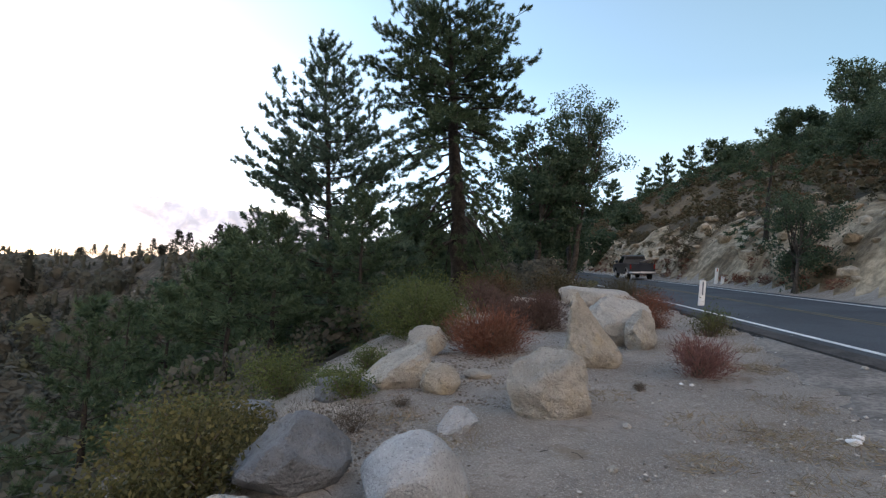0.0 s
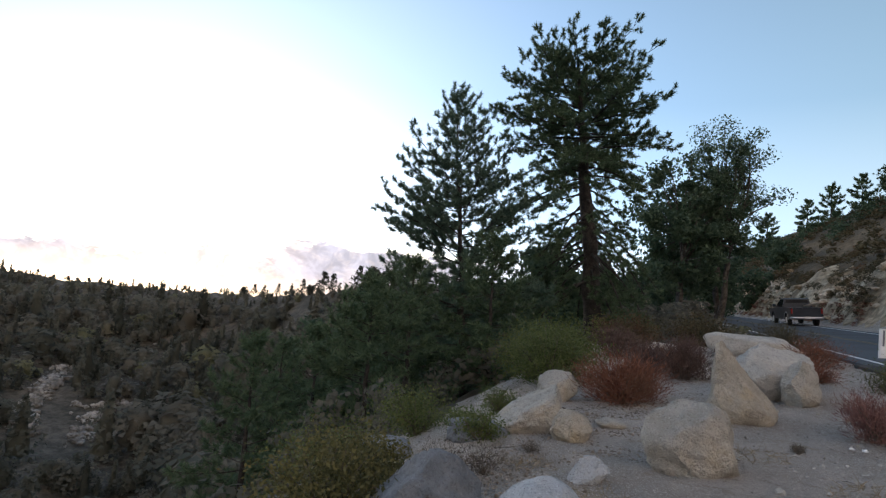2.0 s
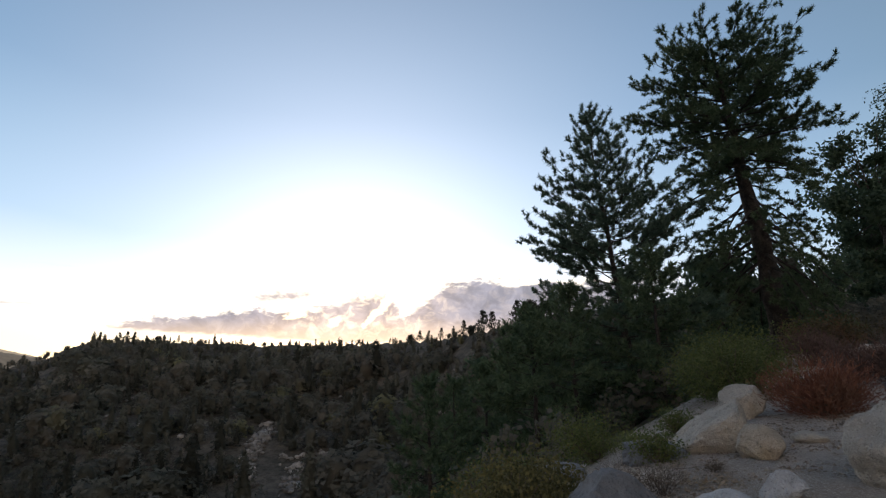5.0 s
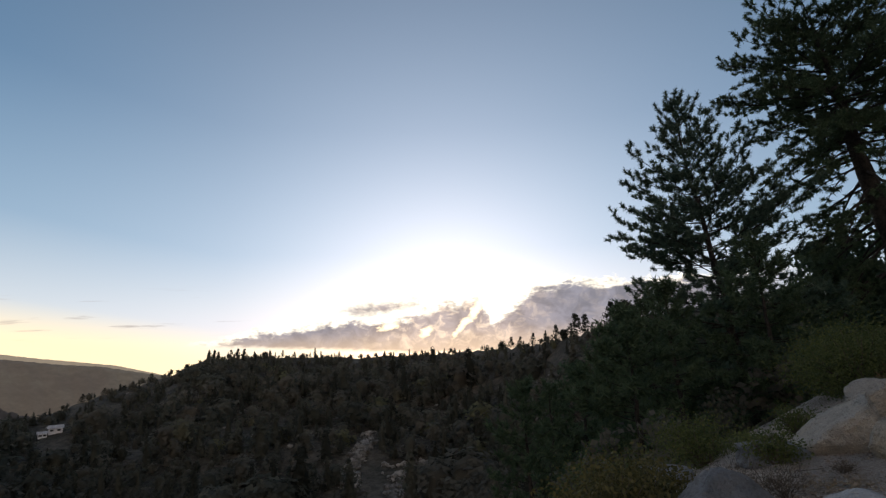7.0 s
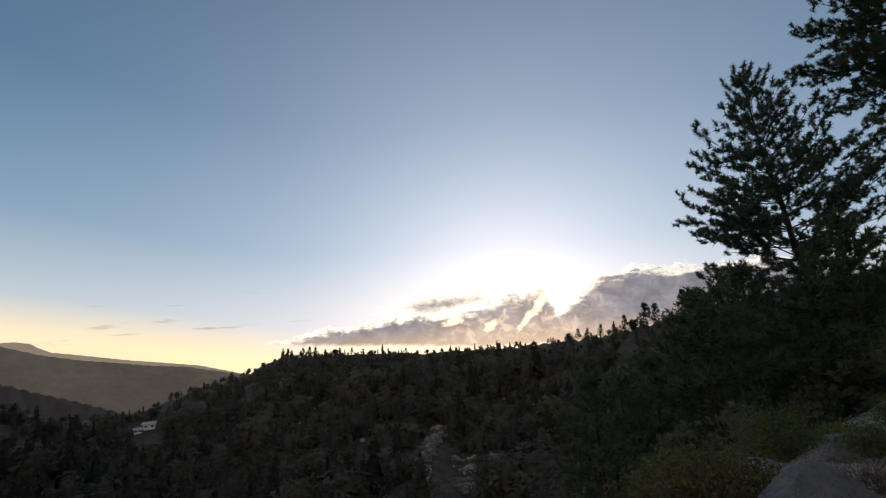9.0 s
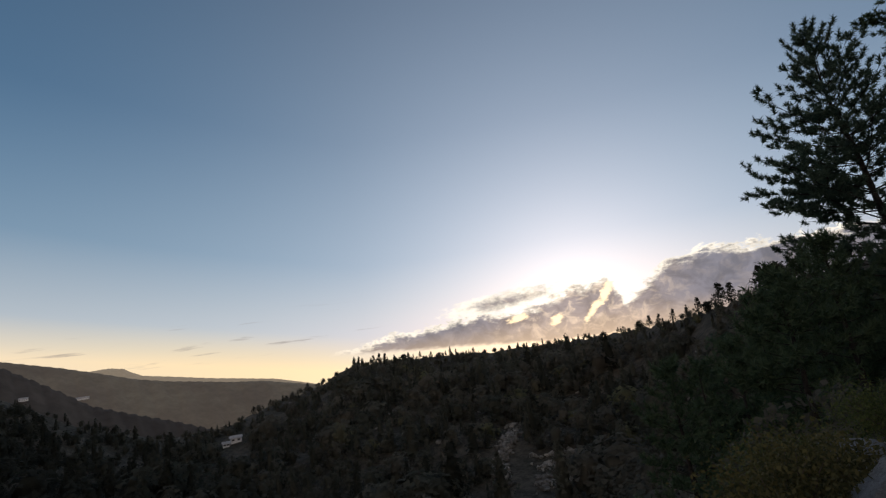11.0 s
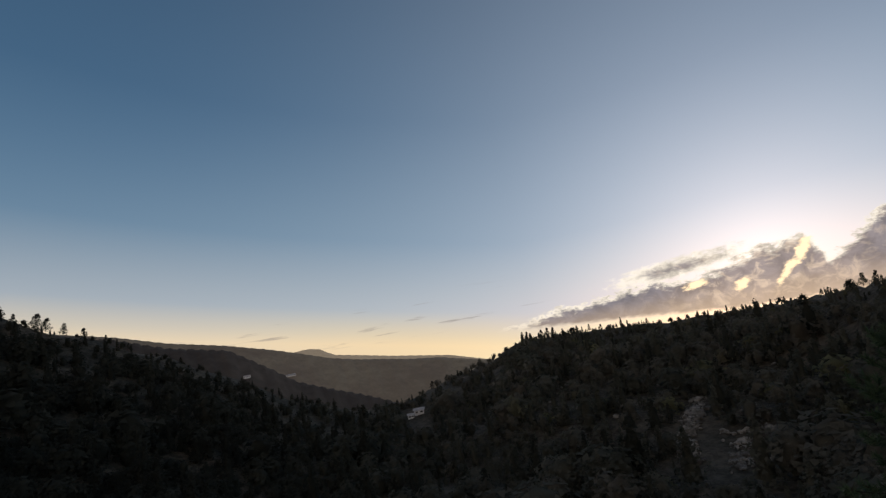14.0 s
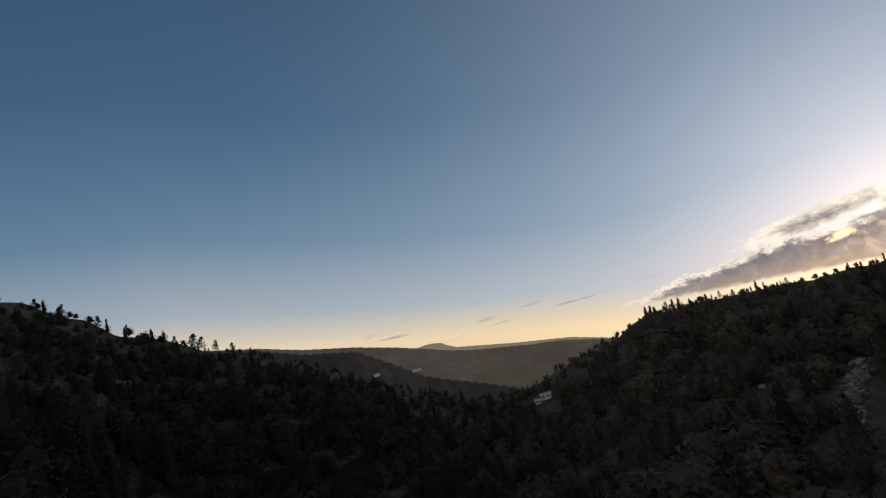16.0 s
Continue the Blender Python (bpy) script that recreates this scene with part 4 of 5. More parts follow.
# paler tints far off carry haze, low ones on the left slope carry shade
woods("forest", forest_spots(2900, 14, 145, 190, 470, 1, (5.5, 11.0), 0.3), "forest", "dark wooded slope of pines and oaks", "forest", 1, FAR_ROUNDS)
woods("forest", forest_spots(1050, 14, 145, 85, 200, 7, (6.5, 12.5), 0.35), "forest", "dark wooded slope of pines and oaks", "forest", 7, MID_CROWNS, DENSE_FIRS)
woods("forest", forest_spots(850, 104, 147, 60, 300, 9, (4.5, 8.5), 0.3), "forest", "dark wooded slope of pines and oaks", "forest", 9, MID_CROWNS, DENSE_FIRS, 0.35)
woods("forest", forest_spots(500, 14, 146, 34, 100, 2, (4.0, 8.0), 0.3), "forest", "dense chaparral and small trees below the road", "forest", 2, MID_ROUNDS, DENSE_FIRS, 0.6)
woods("chaparral", forest_spots(420, 12, 150, 9, 40, 3, (1.0, 2.6), 0.0, 2.2), "forest", "thick dark brush on the steep slope", "brush", 3, NEAR_ROUNDS, dust_haze=0.6)

# ---- trees that stand out on the skylines: bearing, height in metres ----
def lone_tree(az, hgt, seed, r=None, sink=0.0, wide=None, label="dark pine on the skyline of the far ridge", mat="forest", rounded=False, group="skyline trees", z=None):
    r = r or float(np.interp(az, RIDGE_AZ, RIDGE_R)) * 0.99
    x, y = -math.sin(radians(az)) * r, math.cos(radians(az)) * r
    rnd = random.Random(seed)
    tree = thing("oak_tree" if rounded else "pine_tree", (x, y, (ground_z(x, y) if z is None else z) - sink - (0.3 * hgt if rounded else 0)), label, "tree", group, rnd.uniform(0, 360))
    # these trees lean a little along the ridge, as the wind has left them
    tree.rotation_euler = (Matrix.Rotation(radians(6 if az < 100 else 10), 3, Vector((x, y, 0)).normalized()) @ tree.rotation_euler.to_matrix()).to_euler()
    stem, crown = Shape(), Shape()
    stem.tube([(0, 0, -0.5), (0.01 * hgt, 0, hgt * 0.5), (0, 0, hgt * 0.93)], [0.022 * hgt, 0.014 * hgt, 0.004 * hgt], 6)
    v, f = rnd.choice(TREE_ROUNDS if rounded else SKY_FIRS)
    hgt *= 1.15
    w = wide or hgt * (0.42 if rounded else rnd.uniform(0.30, 0.46))
    k = w / (0.5 if rounded else 0.27)
    crown.add(np.stack([v[:, 0] * k, v[:, 1] * k, hgt * (-0.04 + 1.02 * v[:, 2])], -1), f)
    part("trunk", stem, "bark", tree)
    part("crown", crown, mat, tree)
    return tree


for i, (az, hgt) in enumerate([(77.5, 5.5), (76.9, 6.5), (76.3, 6), (74.4, 6), (73.9, 4.5), (72.7, 5), (71.6, 4), (67.2, 4.5), (65, 3.5), (62.6, 4), (58.8, 3.5), (55.4, 3),
                               (52.6, 3), (50.5, 6.5), (49.6, 6), (48.7, 5.5), (47.4, 6), (45.1, 7), (44.2, 6), (43.2, 9.5), (42.2, 7.5), (39.7, 9), (38.4, 7.5), (37.9, 11), (36.2, 8),
                               (93.2, 4), (89.4, 4.5), (87.8, 4), (86.3, 3), (84.4, 3),
                               (135, 4), (133.2, 4.5), (130.7, 5), (128.6, 5), (126.7, 5), (124.9, 4), (123.4, 7), (122.7, 6), (121.5, 5.5), (120.1, 5.5), (118.5, 4.5), (116.8, 3.5), (112.7, 3)]):
    lone_tree(az, hgt * (0.85 if az > 100 else 1.0), 200 + i, rounded=i % 5 == 3 and az < 100)

# ---- hillside above the road ----
def hill_spots(n, w0, w1, y0, y1, seed, hgt, thin=0.0):
    rnd = random.Random(seed)
    out = []
    while len(out) < n:
        y, w = y0 + (y1 - y0) * rnd.random(), w0 + (w1 - w0) * rnd.random()
        x = float(road_x(y)) + 4.0 + w
        if ripple(x, y, 6, 12) < -0.2 + thin:
            continue
        h = rnd.uniform(*hgt)
        out.append((x, y, ground_z(x, y), h, h * rnd.uniform(0.5, 0.8), False))
    return out


woods("brush", hill_spots(1700, 3.6, 46, 4, 130, 4, (0.5, 1.6), -0.9), "brush", "dry reddish-brown brush covering the hillside", "brush", 4, BRUSH_ROUNDS)
woods("brush", hill_spots(400, 0.8, 5.5, 6, 110, 5, (0.3, 0.9), 0.0), "brush", "scattered dry bushes on the cut bank", "brush", 5, BANK_ROUNDS)
woods("brush", hill_spots(150, 0.1, 1.5, 18, 85, 15, (0.25, 0.65), -0.1), "red_twigs", "rust-red dry weeds along the foot of the cut bank", "brush", 15, BANK_ROUNDS)
woods("chaparral", hill_spots(240, 14, 60, 10, 140, 6, (1.6, 3.6), 0.2), "oak_leaves", "dark green scrub oaks on the hillside", "brush", 6, NEAR_ROUNDS)


def bank_rocks():
    rr = random.Random(14)
    out = []
    while len(out) < 260:
        y, w = rr.uniform(8, 100), rr.uniform(0.7, 5.5)
        x = float(road_x(y)) + 4.0 + w
        if ripple(x, y, 4, 13) > 0.0:
            out.append((x, y, ground_z(x, y), rr.uniform(0.2, 1.3)))
    return out


def hill_tree(az, r, hgt, wide, seed, rounded, label):
    x, y = -math.sin(radians(az)) * r, math.cos(radians(az)) * r
    z = ground_z(x, y) - 0.3
    if rounded:
        t = leafy((x, y, z), hgt, wide * 0.8, 2, label, "oak_leaves", seed, leaf=0.0016 * r + (0.012 if r < 50 else 0.06), count=9000 if r < 50 else 4200, low=-0.02, girth=0.08, lobes=30)
    else:
        t = pine((x, y, z), (x, y, z + hgt), 0.025 * hgt, 7, 5, 0.12, wide, label, "needles", seed, shape="cone" if r > 60 else "open", brush=(22, 0.0022 * r + 0.16, 0.0010 * r + 0.025), shoots=7)
    tagged(t, group="hillside trees")


for i, (az, r, hgt, wide, rounded) in enumerate([(-2.5, 105, 7, 2.2, 0), (-4.2, 108, 7.5, 2.4, 0), (-6.3, 100, 6.5, 2.2, 0), (-8.6, 96, 5.5, 3.2, 1), (-10.2, 90, 5, 3.0, 1), (-14.0, 80, 6, 3.4, 1), (-15.6, 78, 5.5, 3.2, 1),
                                                 (-18.4, 74, 8.5, 4.2, 1), (-20.2, 70, 8.5, 3.6, 1), (-22.5, 66, 8, 4.0, 1), (-25, 62, 8, 4, 1), (-13.2, 36, 6.2, 2.6, 0), (-16.0, 27.5, 4.6, 2.3, 1), (-19.5, 45, 4.5, 2.5, 1),
                                                 (-16.8, 55, 4.0, 2.6, 1), (-22.0, 40, 4.5, 2.6, 1), (0.5, 120, 8, 3, 0), (2.2, 118, 8, 3, 0), (-1.0, 90, 5, 3.4, 1), (1.5, 80, 5.5, 3.6, 1), (3.8, 76, 6, 3.8, 1)]):
    hill_tree(az, r, hgt, wide, 300 + i, bool(rounded), "dark green oak on the hillside above the road" if rounded else "dark green pine on the hillside above the road")


# ---- verge between the road and the canyon, beyond the pines ----
rnd = random.Random(66)
verge = []
for _ in range(260):
    y = rnd.uniform(23, 120)
    x0, x1 = float(edge_x(y)) - 2.5, float(road_x(y)) - 4.2
    if x1 > x0:
        x = rnd.uniform(x0, x1)
        h = rnd.uniform(0.8, 2.2) if y > 30 else rnd.uniform(0.5, 1.1)
        verge.append((x, y, ground_z(x, y), h, h * rnd.uniform(0.6, 0.9), False))
woods("brush", verge, "forest", "dark brush along the road beyond the pines", "brush", 8, NEAR_ROUNDS)
for i, (x, y, hgt, wide) in enumerate([(-11.5, 44, 6.5, 3.0), (-10.0, 56, 8, 3.6), (-16.0, 50, 8, 4.0), (-8.0, 70, 8, 4.0), (-24.0, 42, 8, 4.0), (-30.0, 36, 8, 4.2), (-12, 85, 9, 4.5)]):
    leafy((x, y, ground_z(x, y) - 0.3), hgt, wide, 2, "dark oak in the grove beyond the pines", "oak_leaves", 60 + i, leaf=0.19, count=4500, low=0.0, girth=0.13, lobes=26)


# ---- far ranges ----
def far_range(name, r, profile, mat, label, rag, seed):
    """A long hill on the horizon: bearing and elevation of its crest."""
    azs, els = zip(*profile)
    s = Shape()
    a = np.arange(azs[0], azs[-1], 0.15)
    e = np.interp(a, azs, els)
    crest = rag * (np.sin(a * 7.1 + seed) + 0.6 * np.sin(a * 17.3 + 2 * seed) + 0.4 * np.sin(a * 41 + seed))
    rows = []
    for k, (rr, drop) in enumerate([(1.0, 0.0), (0.985, 0.35), (0.96, 1.0), (0.92, 2.0), (0.86, 4.0), (0.80, 9.0), (1.05, 1.2), (1.1, 9.0)]):
        q = r * rr
        bump = crest if k == 0 else 0 if k in (6, 7) else 0.10 * np.sin(a * 3.3 + k) + 0.06 * np.sin(a * 9 + 2 * k)
        rows.append(np.stack([-np.sin(np.radians(a)) * q, np.cos(np.radians(a)) * q, 1.65 + q * np.tan(np.radians(e - drop + bump))], -1))
    order = [5, 4, 3, 2, 1, 0, 6, 7]
    v = np.concatenate([rows[k] for k in order])
    n = len(a)
    s.add(v, [(i * n + j, i * n + j + 1, (i + 1) * n + j + 1, (i + 1) * n + j) for i in range(7) for j in range(n - 1)])
    ob = part(name, s, mat, smooth=True)
    return tagged(ob, label, "hills", kind="structure")


SPUR = [(88, -7.5), (93, -5.4), (96, -4.2), (99, -3.0), (102.5, -1.6), (104.5, -0.1), (106.5, 1.3), (108.4, 2.5), (110.4, 2.9), (113.5, 3.6), (117.5, 4.9), (122, 6)]
VALE = [(70, -6), (80, -3.5), (83.8, -2.8), (88, -1.8), (91, -1.45), (93.7, -0.95), (96.5, -0.5), (99, 0.1), (101.8, 1.05), (104.5, 1.9), (108.5, 3.0), (113.3, 4.0), (117.5, 5.2), (126, 7)]
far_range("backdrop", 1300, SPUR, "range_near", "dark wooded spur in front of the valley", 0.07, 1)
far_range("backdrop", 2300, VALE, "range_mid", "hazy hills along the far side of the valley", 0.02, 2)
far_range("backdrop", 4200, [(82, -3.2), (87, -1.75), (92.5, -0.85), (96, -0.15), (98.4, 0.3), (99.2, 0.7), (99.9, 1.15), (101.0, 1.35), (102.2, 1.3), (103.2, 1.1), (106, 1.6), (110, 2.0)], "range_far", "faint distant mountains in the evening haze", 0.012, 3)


# ---- rockslide, houses ----
def stones(name, spots, mat, label, category, seed, kind="stuff", fine=False):
    """One mesh of many small angular stones: (x, y, z, size)."""
    rnd = np.random.RandomState(seed)
    bm = bmesh.new()
    bmesh.ops.create_icosphere(bm, subdivisions=1, radius=0.5)
    v0 = np.array([tuple(v.co) for v in bm.verts])
    f0 = [tuple(v.index for v in f.verts) for f in bm.faces]
    bm.free()
    if fine:
        v0 = np.array([(0.5, 0, 0), (0.1, 0.5, 0), (-0.5, 0.1, 0), (0, -0.5, 0), (0.05, 0, 0.5), (0, 0, -0.5)])
        f0 = [(0, 1, 4), (1, 2, 4), (2, 3, 4), (3, 0, 4), (1, 0, 5), (2, 1, 5), (3, 2, 5), (0, 3, 5)]
    s = Shape()
    for x, y, z, size in spots:
        k = rnd.uniform(0.75, 1.2, (len(v0), 1)) * np.array([1, rnd.uniform(0.6, 1), rnd.uniform(0.4, 0.8)])
        a = rnd.uniform(0, math.tau)
        p = v0 * k * size
        s.add(np.stack([x + p[:, 0] * math.cos(a) - p[:, 1] * math.sin(a), y + p[:, 0] * math.sin(a) + p[:, 1] * math.cos(a), z + p[:, 2] + 0.12 * size], -1), f0)
    return tagged(part(name, s, mat), label, category, kind=kind)


stones("outcrops", bank_rocks(), "bank_rock", "cream-coloured crumbling rock in the road cut", "rocks", 9)
rnd = random.Random(77)
slide = []
while len(slide) < 1500:
    if rnd.random() < 0.4:
        el = rnd.uniform(-15.2, -9.6)
        az = float(np.interp(-el, [9.5, 11, 13, 14.5, 17], [64.0, 65.0, 66.3, 66.4, 65.0])) + rnd.gauss(0, 0.45)
    else:
        az, el = rnd.uniform(57.6, 63.2), rnd.uniform(-16.2, -12.6)
        if ripple(az, el * 3, 0.8, 5) < 0.05:
            continue
    x, y, z = meet(az, el, 90)
    slide.append((x, y, z + 0.2, 0.4 + 2.6 * rnd.random() ** 3))
stones("rockslide", slide, "scar", "pale rockslide and broken ledges on the far slope", "rocks", 4)
ledge = []
while len(ledge) < 90:
    az, el = rnd.uniform(40, 100), rnd.uniform(-12, -3.5)
    x, y, z = meet(az, el, 90)
    if math.hypot(x, y) < 460:
        ledge.append((x, y, z + 1.0, rnd.uniform(1.5, 3.5)))
stones("rocks", ledge, "scar", "pale outcrops showing between the trees", "rocks", 5)


def house(az, el, long, deep, tall, rz, label, r0=60, on=None):
    if on:
        # set into the flank of a far range
        drop = float(np.interp(az, *zip(*on[1]))) - el
        r = on[0] * float(np.interp(drop, [0, 0.35, 1, 2, 4, 9], [1.0, 0.985, 0.96, 0.92, 0.86, 0.80]))
        x, y, z = -math.sin(radians(az)) * r, math.cos(radians(az)) * r, 1.65 + r * math.tan(radians(el))
    else:
        x, y, z = meet(az, el, r0)
    h = thing("house", (x, y, z), label, "house", "houses in the valley", rz)
    w = Shape()
    w.box(-long / 2, -deep / 2, -1.5, long / 2, deep / 2, tall)
    part("wall", w, "paint_house", h)
    r = Shape()
    o = 0.5
    r.add([(-long / 2 - o, -deep / 2 - o, tall), (long / 2 + o, -deep / 2 - o, tall), (long / 2 + o, deep / 2 + o, tall), (-long / 2 - o, deep / 2 + o, tall),
           (-long / 2 - o, 0, tall + deep * 0.28), (long / 2 + o, 0, tall + deep * 0.28)],
          [(0, 1, 5, 4), (2, 3, 4, 5), (0, 4, 3), (1, 2, 5), (0, 3, 2, 1)])
    part("roof", r, "roof", h)
    n = max(2, int(long / 3))
    for k in range(n):
        cx = -long / 2 + long * (k + 0.5) / n
        p = Shape()
        p.box(cx - 0.6, -deep / 2 - 0.06, tall * 0.35, cx + 0.6, -deep / 2 + 0.02, tall * 0.75)
        part("window", p, "glass_dark", h)
    return h


house(91.1, -6.9, 5.5, 4.5, 2.0, 88, "white house on the wooded slope above the valley")
house(92.0, -7.2, 3.4, 3.4, 1.7, 95, "white house on the wooded slope above the valley")
house(107.0, -0.35, 13, 8, 3.0, 105, "pale low house among trees on the spur", on=(1300, SPUR))
house(111.0, 0.6, 8, 7, 3.0, 110, "pale low house among trees on the spur", on=(1300, SPUR))
house(112.6, 0.4, 6, 6, 2.6, 110, "pale low house among trees on the spur", on=(1300, SPUR))
house(103.0, -0.95, 36, 14, 3.5, 100, "long pale farm building in the valley", on=(2300, VALE))
house(79.5, -4.0, 5, 4, 1.8, 78, "pale house half hidden in the woods")

# ---- pickup truck ----
def extrude(profile, x0, x1, x0t=None, x1t=None, top=None):
    """A side outline (y, z) carried across from x0 to x1; above 'top' it narrows to x0t, x1t."""
    s = Shape()
    n = len(profile)
    zmax = max(z for _, z in profile)

    def wide(z, lo, hi):
        if top is None or z <= top:
            return lo
        return lo + (hi - lo) * (z - top) / (zmax - top)

    v = [(wide(z, x0, x0t), y, z) for y, z in profile] + [(wide(z, x1, x1t), y, z) for y, z in profile]
    s.add(v, [tuple(range(n)), tuple(range(2 * n - 1, n - 1, -1))] + [(i, n + i, n + (i + 1) % n, (i + 1) % n) for i in range(n)])
    return s


def arch(cy, r, z, n=9):
    return [(cy + r * math.cos(math.pi * k / (n - 1)), z + r * math.sin(math.pi * k / (n - 1))) for k in range(n)]


def pickup(x, y, rz):
    t = thing("pickup_truck", (x, y, 0.094 + 0.1189 * x + 0.0521 * y + 0.02), "dark blue-grey pickup truck driving away on the road", "truck", rz=rz)
    t.rotation_euler = (radians(2.6), radians(-6.4), radians(rz))
    low = [(-2.85, 0.62), (-2.30, 0.48)] + [(q, z) for q, z in reversed(arch(-1.75, 0.47, 0.46))] + [(-1.1, 0.42), (1.25, 0.42)] + [(q, z) for q, z in reversed(arch(1.85, 0.47, 0.46))] + [(2.75, 0.50), (2.90, 0.75), (2.86, 1.08), (1.30, 1.24), (-0.80, 1.24), (-0.84, 1.30), (-2.85, 1.30)]
    body = part("body", extrude(low, -0.98, 0.98), "truck_paint", t)
    cab = [(-0.78, 1.24), (1.22, 1.22), (0.42, 1.93), (-0.42, 1.95), (-0.62, 1.90)]
    c = part("cab", extrude(cab, -0.95, 0.95, -0.74, 0.74, 1.24), "truck_paint", t)
    g = Shape()
    g.add([(-0.80, -0.74, 1.32), (0.80, -0.74, 1.32), (0.67, -0.655, 1.82), (-0.67, -0.655, 1.82), (-0.78, -0.70, 1.32), (0.78, -0.70, 1.32), (0.65, -0.60, 1.82), (-0.65, -0.60, 1.82)],
          [(0, 1, 2, 3), (4, 7, 6, 5), (0, 4, 5, 1), (2, 6, 7, 3), (0, 3, 7, 4), (1, 5, 6, 2)])
    part("rear_window", g, "glass_dark", t)
    for sx in (-1, 1):
        for y0, y1, y2, y3 in ((-0.60, 0.10, 0.05, -0.50), (0.18, 1.02, 0.40, 0.13)):
            g = Shape()
            a, b = 0.957 * sx, 0.775 * sx
            g.add([(a, y0, 1.30), (a, y1, 1.30), (b, y2, 1.85), (b, y3, 1.85), (a - 0.03 * sx, y0, 1.30), (a - 0.03 * sx, y1, 1.30), (b - 0.03 * sx, y2, 1.85), (b - 0.03 * sx, y3, 1.85)],
                  [(0, 1, 2, 3), (4, 7, 6, 5), (0, 4, 5, 1), (1, 5, 6, 2), (2, 6, 7, 3), (3, 7, 4, 0)])
            part("side_window", g, "glass_dark", t)
        m = Shape()
        m.box(sx * 1.0 - 0.10 + 0.1 * sx, 0.85, 1.28, sx * 1.0 + 0.10 + 0.1 * sx, 1.0, 1.50)
        part("mirror", m, "truck_paint", t)
        l = Shape()
        l.box(sx * 0.90 - 0.05, -2.90, 0.90, sx * 0.90 + 0.05, -2.82, 1.24)
        part("tail_light", l, "red_lens", t)
        f = Shape()
        f.tube([(sx * 0.97, -1.75 + 0.52 * math.cos(k * math.pi / 8), 0.46 + 0.52 * math.sin(k * math.pi / 8)) for k in range(9)], [0.035] * 9, 6)
        part("wheel_arch", f, "silver", t)
        for wy in (-1.75, 1.85):
            w = Shape()
            w.tube([(sx * 0.70, wy, 0.39), (sx * 0.73, wy, 0.39), (sx * 0.94, wy, 0.39), (sx * 0.97, wy, 0.39)], [0.34, 0.39, 0.39, 0.34], 20)
            wheel = part("wheel", w, "rubber", t, "black rubber tyre")
            k = Shape()
            k.tube([(sx * 0.965, wy, 0.39), (sx * 0.985, wy, 0.39)], [0.25, 0.20], 14)
            part("rim", k, "silver", wheel, "silver rim")
    gate = Shape()
    gate.box(-0.82, -2.89, 0.72, 0.82, -2.84, 1.27)
    part("tailgate", gate, "truck_paint", t)
    bump = Shape()
    bump.tube([(-0.97, -2.80, 0.60), (-0.85, -2.97, 0.60), (0.85, -2.97, 0.60), (0.97, -2.80, 0.60)], [0.09] * 4, 8)
    part("bumper", bump, "silver", t)
    pl = Shape()
    pl.box(-0.16, -3.09, 0.56, 0.16, -3.055, 0.70)
    part("number_plate", pl, "plate", t)
    bed = Shape()
    bed.box(-0.80, -2.80, 1.295, 0.80, -0.86, 1.31)
    part("bed_cover", bed, "rubber", t)
    bd = Shape()
    bd.add([(0.62, -3.3, 1.66), (0.92, -3.3, 1.66), (0.60, -1.0, 1.33), (0.30, -1.0, 1.33), (0.62, -3.3, 1.75), (0.92, -3.3, 1.75), (0.60, -1.0, 1.42), (0.30, -1.0, 1.42)],
           [(0, 1, 2, 3), (4, 7, 6, 5), (0, 4, 5, 1), (1, 5, 6, 2), (2, 6, 7, 3), (3, 7, 4, 0)])
    part("plank", bd, "wood_new", t, "pale plank sticking out over the tailgate")
    return t


pickup(1.80, 48.0, 12)


# ---- posts ----
def marker_post(x, y, hgt, label, stripe=True, base_z=None):
    z = ground_z(x, y) if base_z is None else base_z
    p = thing("marker_post", (x, y, z), label, "post", "roadside marker posts", 8)
    s = Shape()
    prof = [(-0.10, 0.02), (-0.05, -0.01), (0.05, -0.01), (0.10, 0.02), (0.10, 0.045), (0.05, 0.018), (-0.05, 0.018), (-0.10, 0.045)]
    n = len(prof)
    v = [(a, b, -0.2) for a, b in prof] + [(a, b, hgt) for a, b in prof]
    s.add(v, [tuple(range(n))[::-1], tuple(range(n, 2 * n))] + [(i, (i + 1) % n, n + (i + 1) % n, n + i) for i in range(n)])
    part("blade", s, "paint_white", p)
    # near post: dark strip painted for the shaded gap between two white edges
    r = Shape()
    r.box(-0.022, -0.022, hgt * (0.42 if stripe else 0.78), 0.022, -0.012, hgt * 0.95)
    part("face_strip", r, "face_strip" if stripe else "orange", p)
    return p


marker_post(2.92, 19.7, 0.84, "white flexible marker post beside the road")
marker_post(5.95, 35.5, 1.0, "white marker post on the far verge", False)
marker_post(6.2, 35.0, 0.45, "short orange-topped stake on the far verge", False)


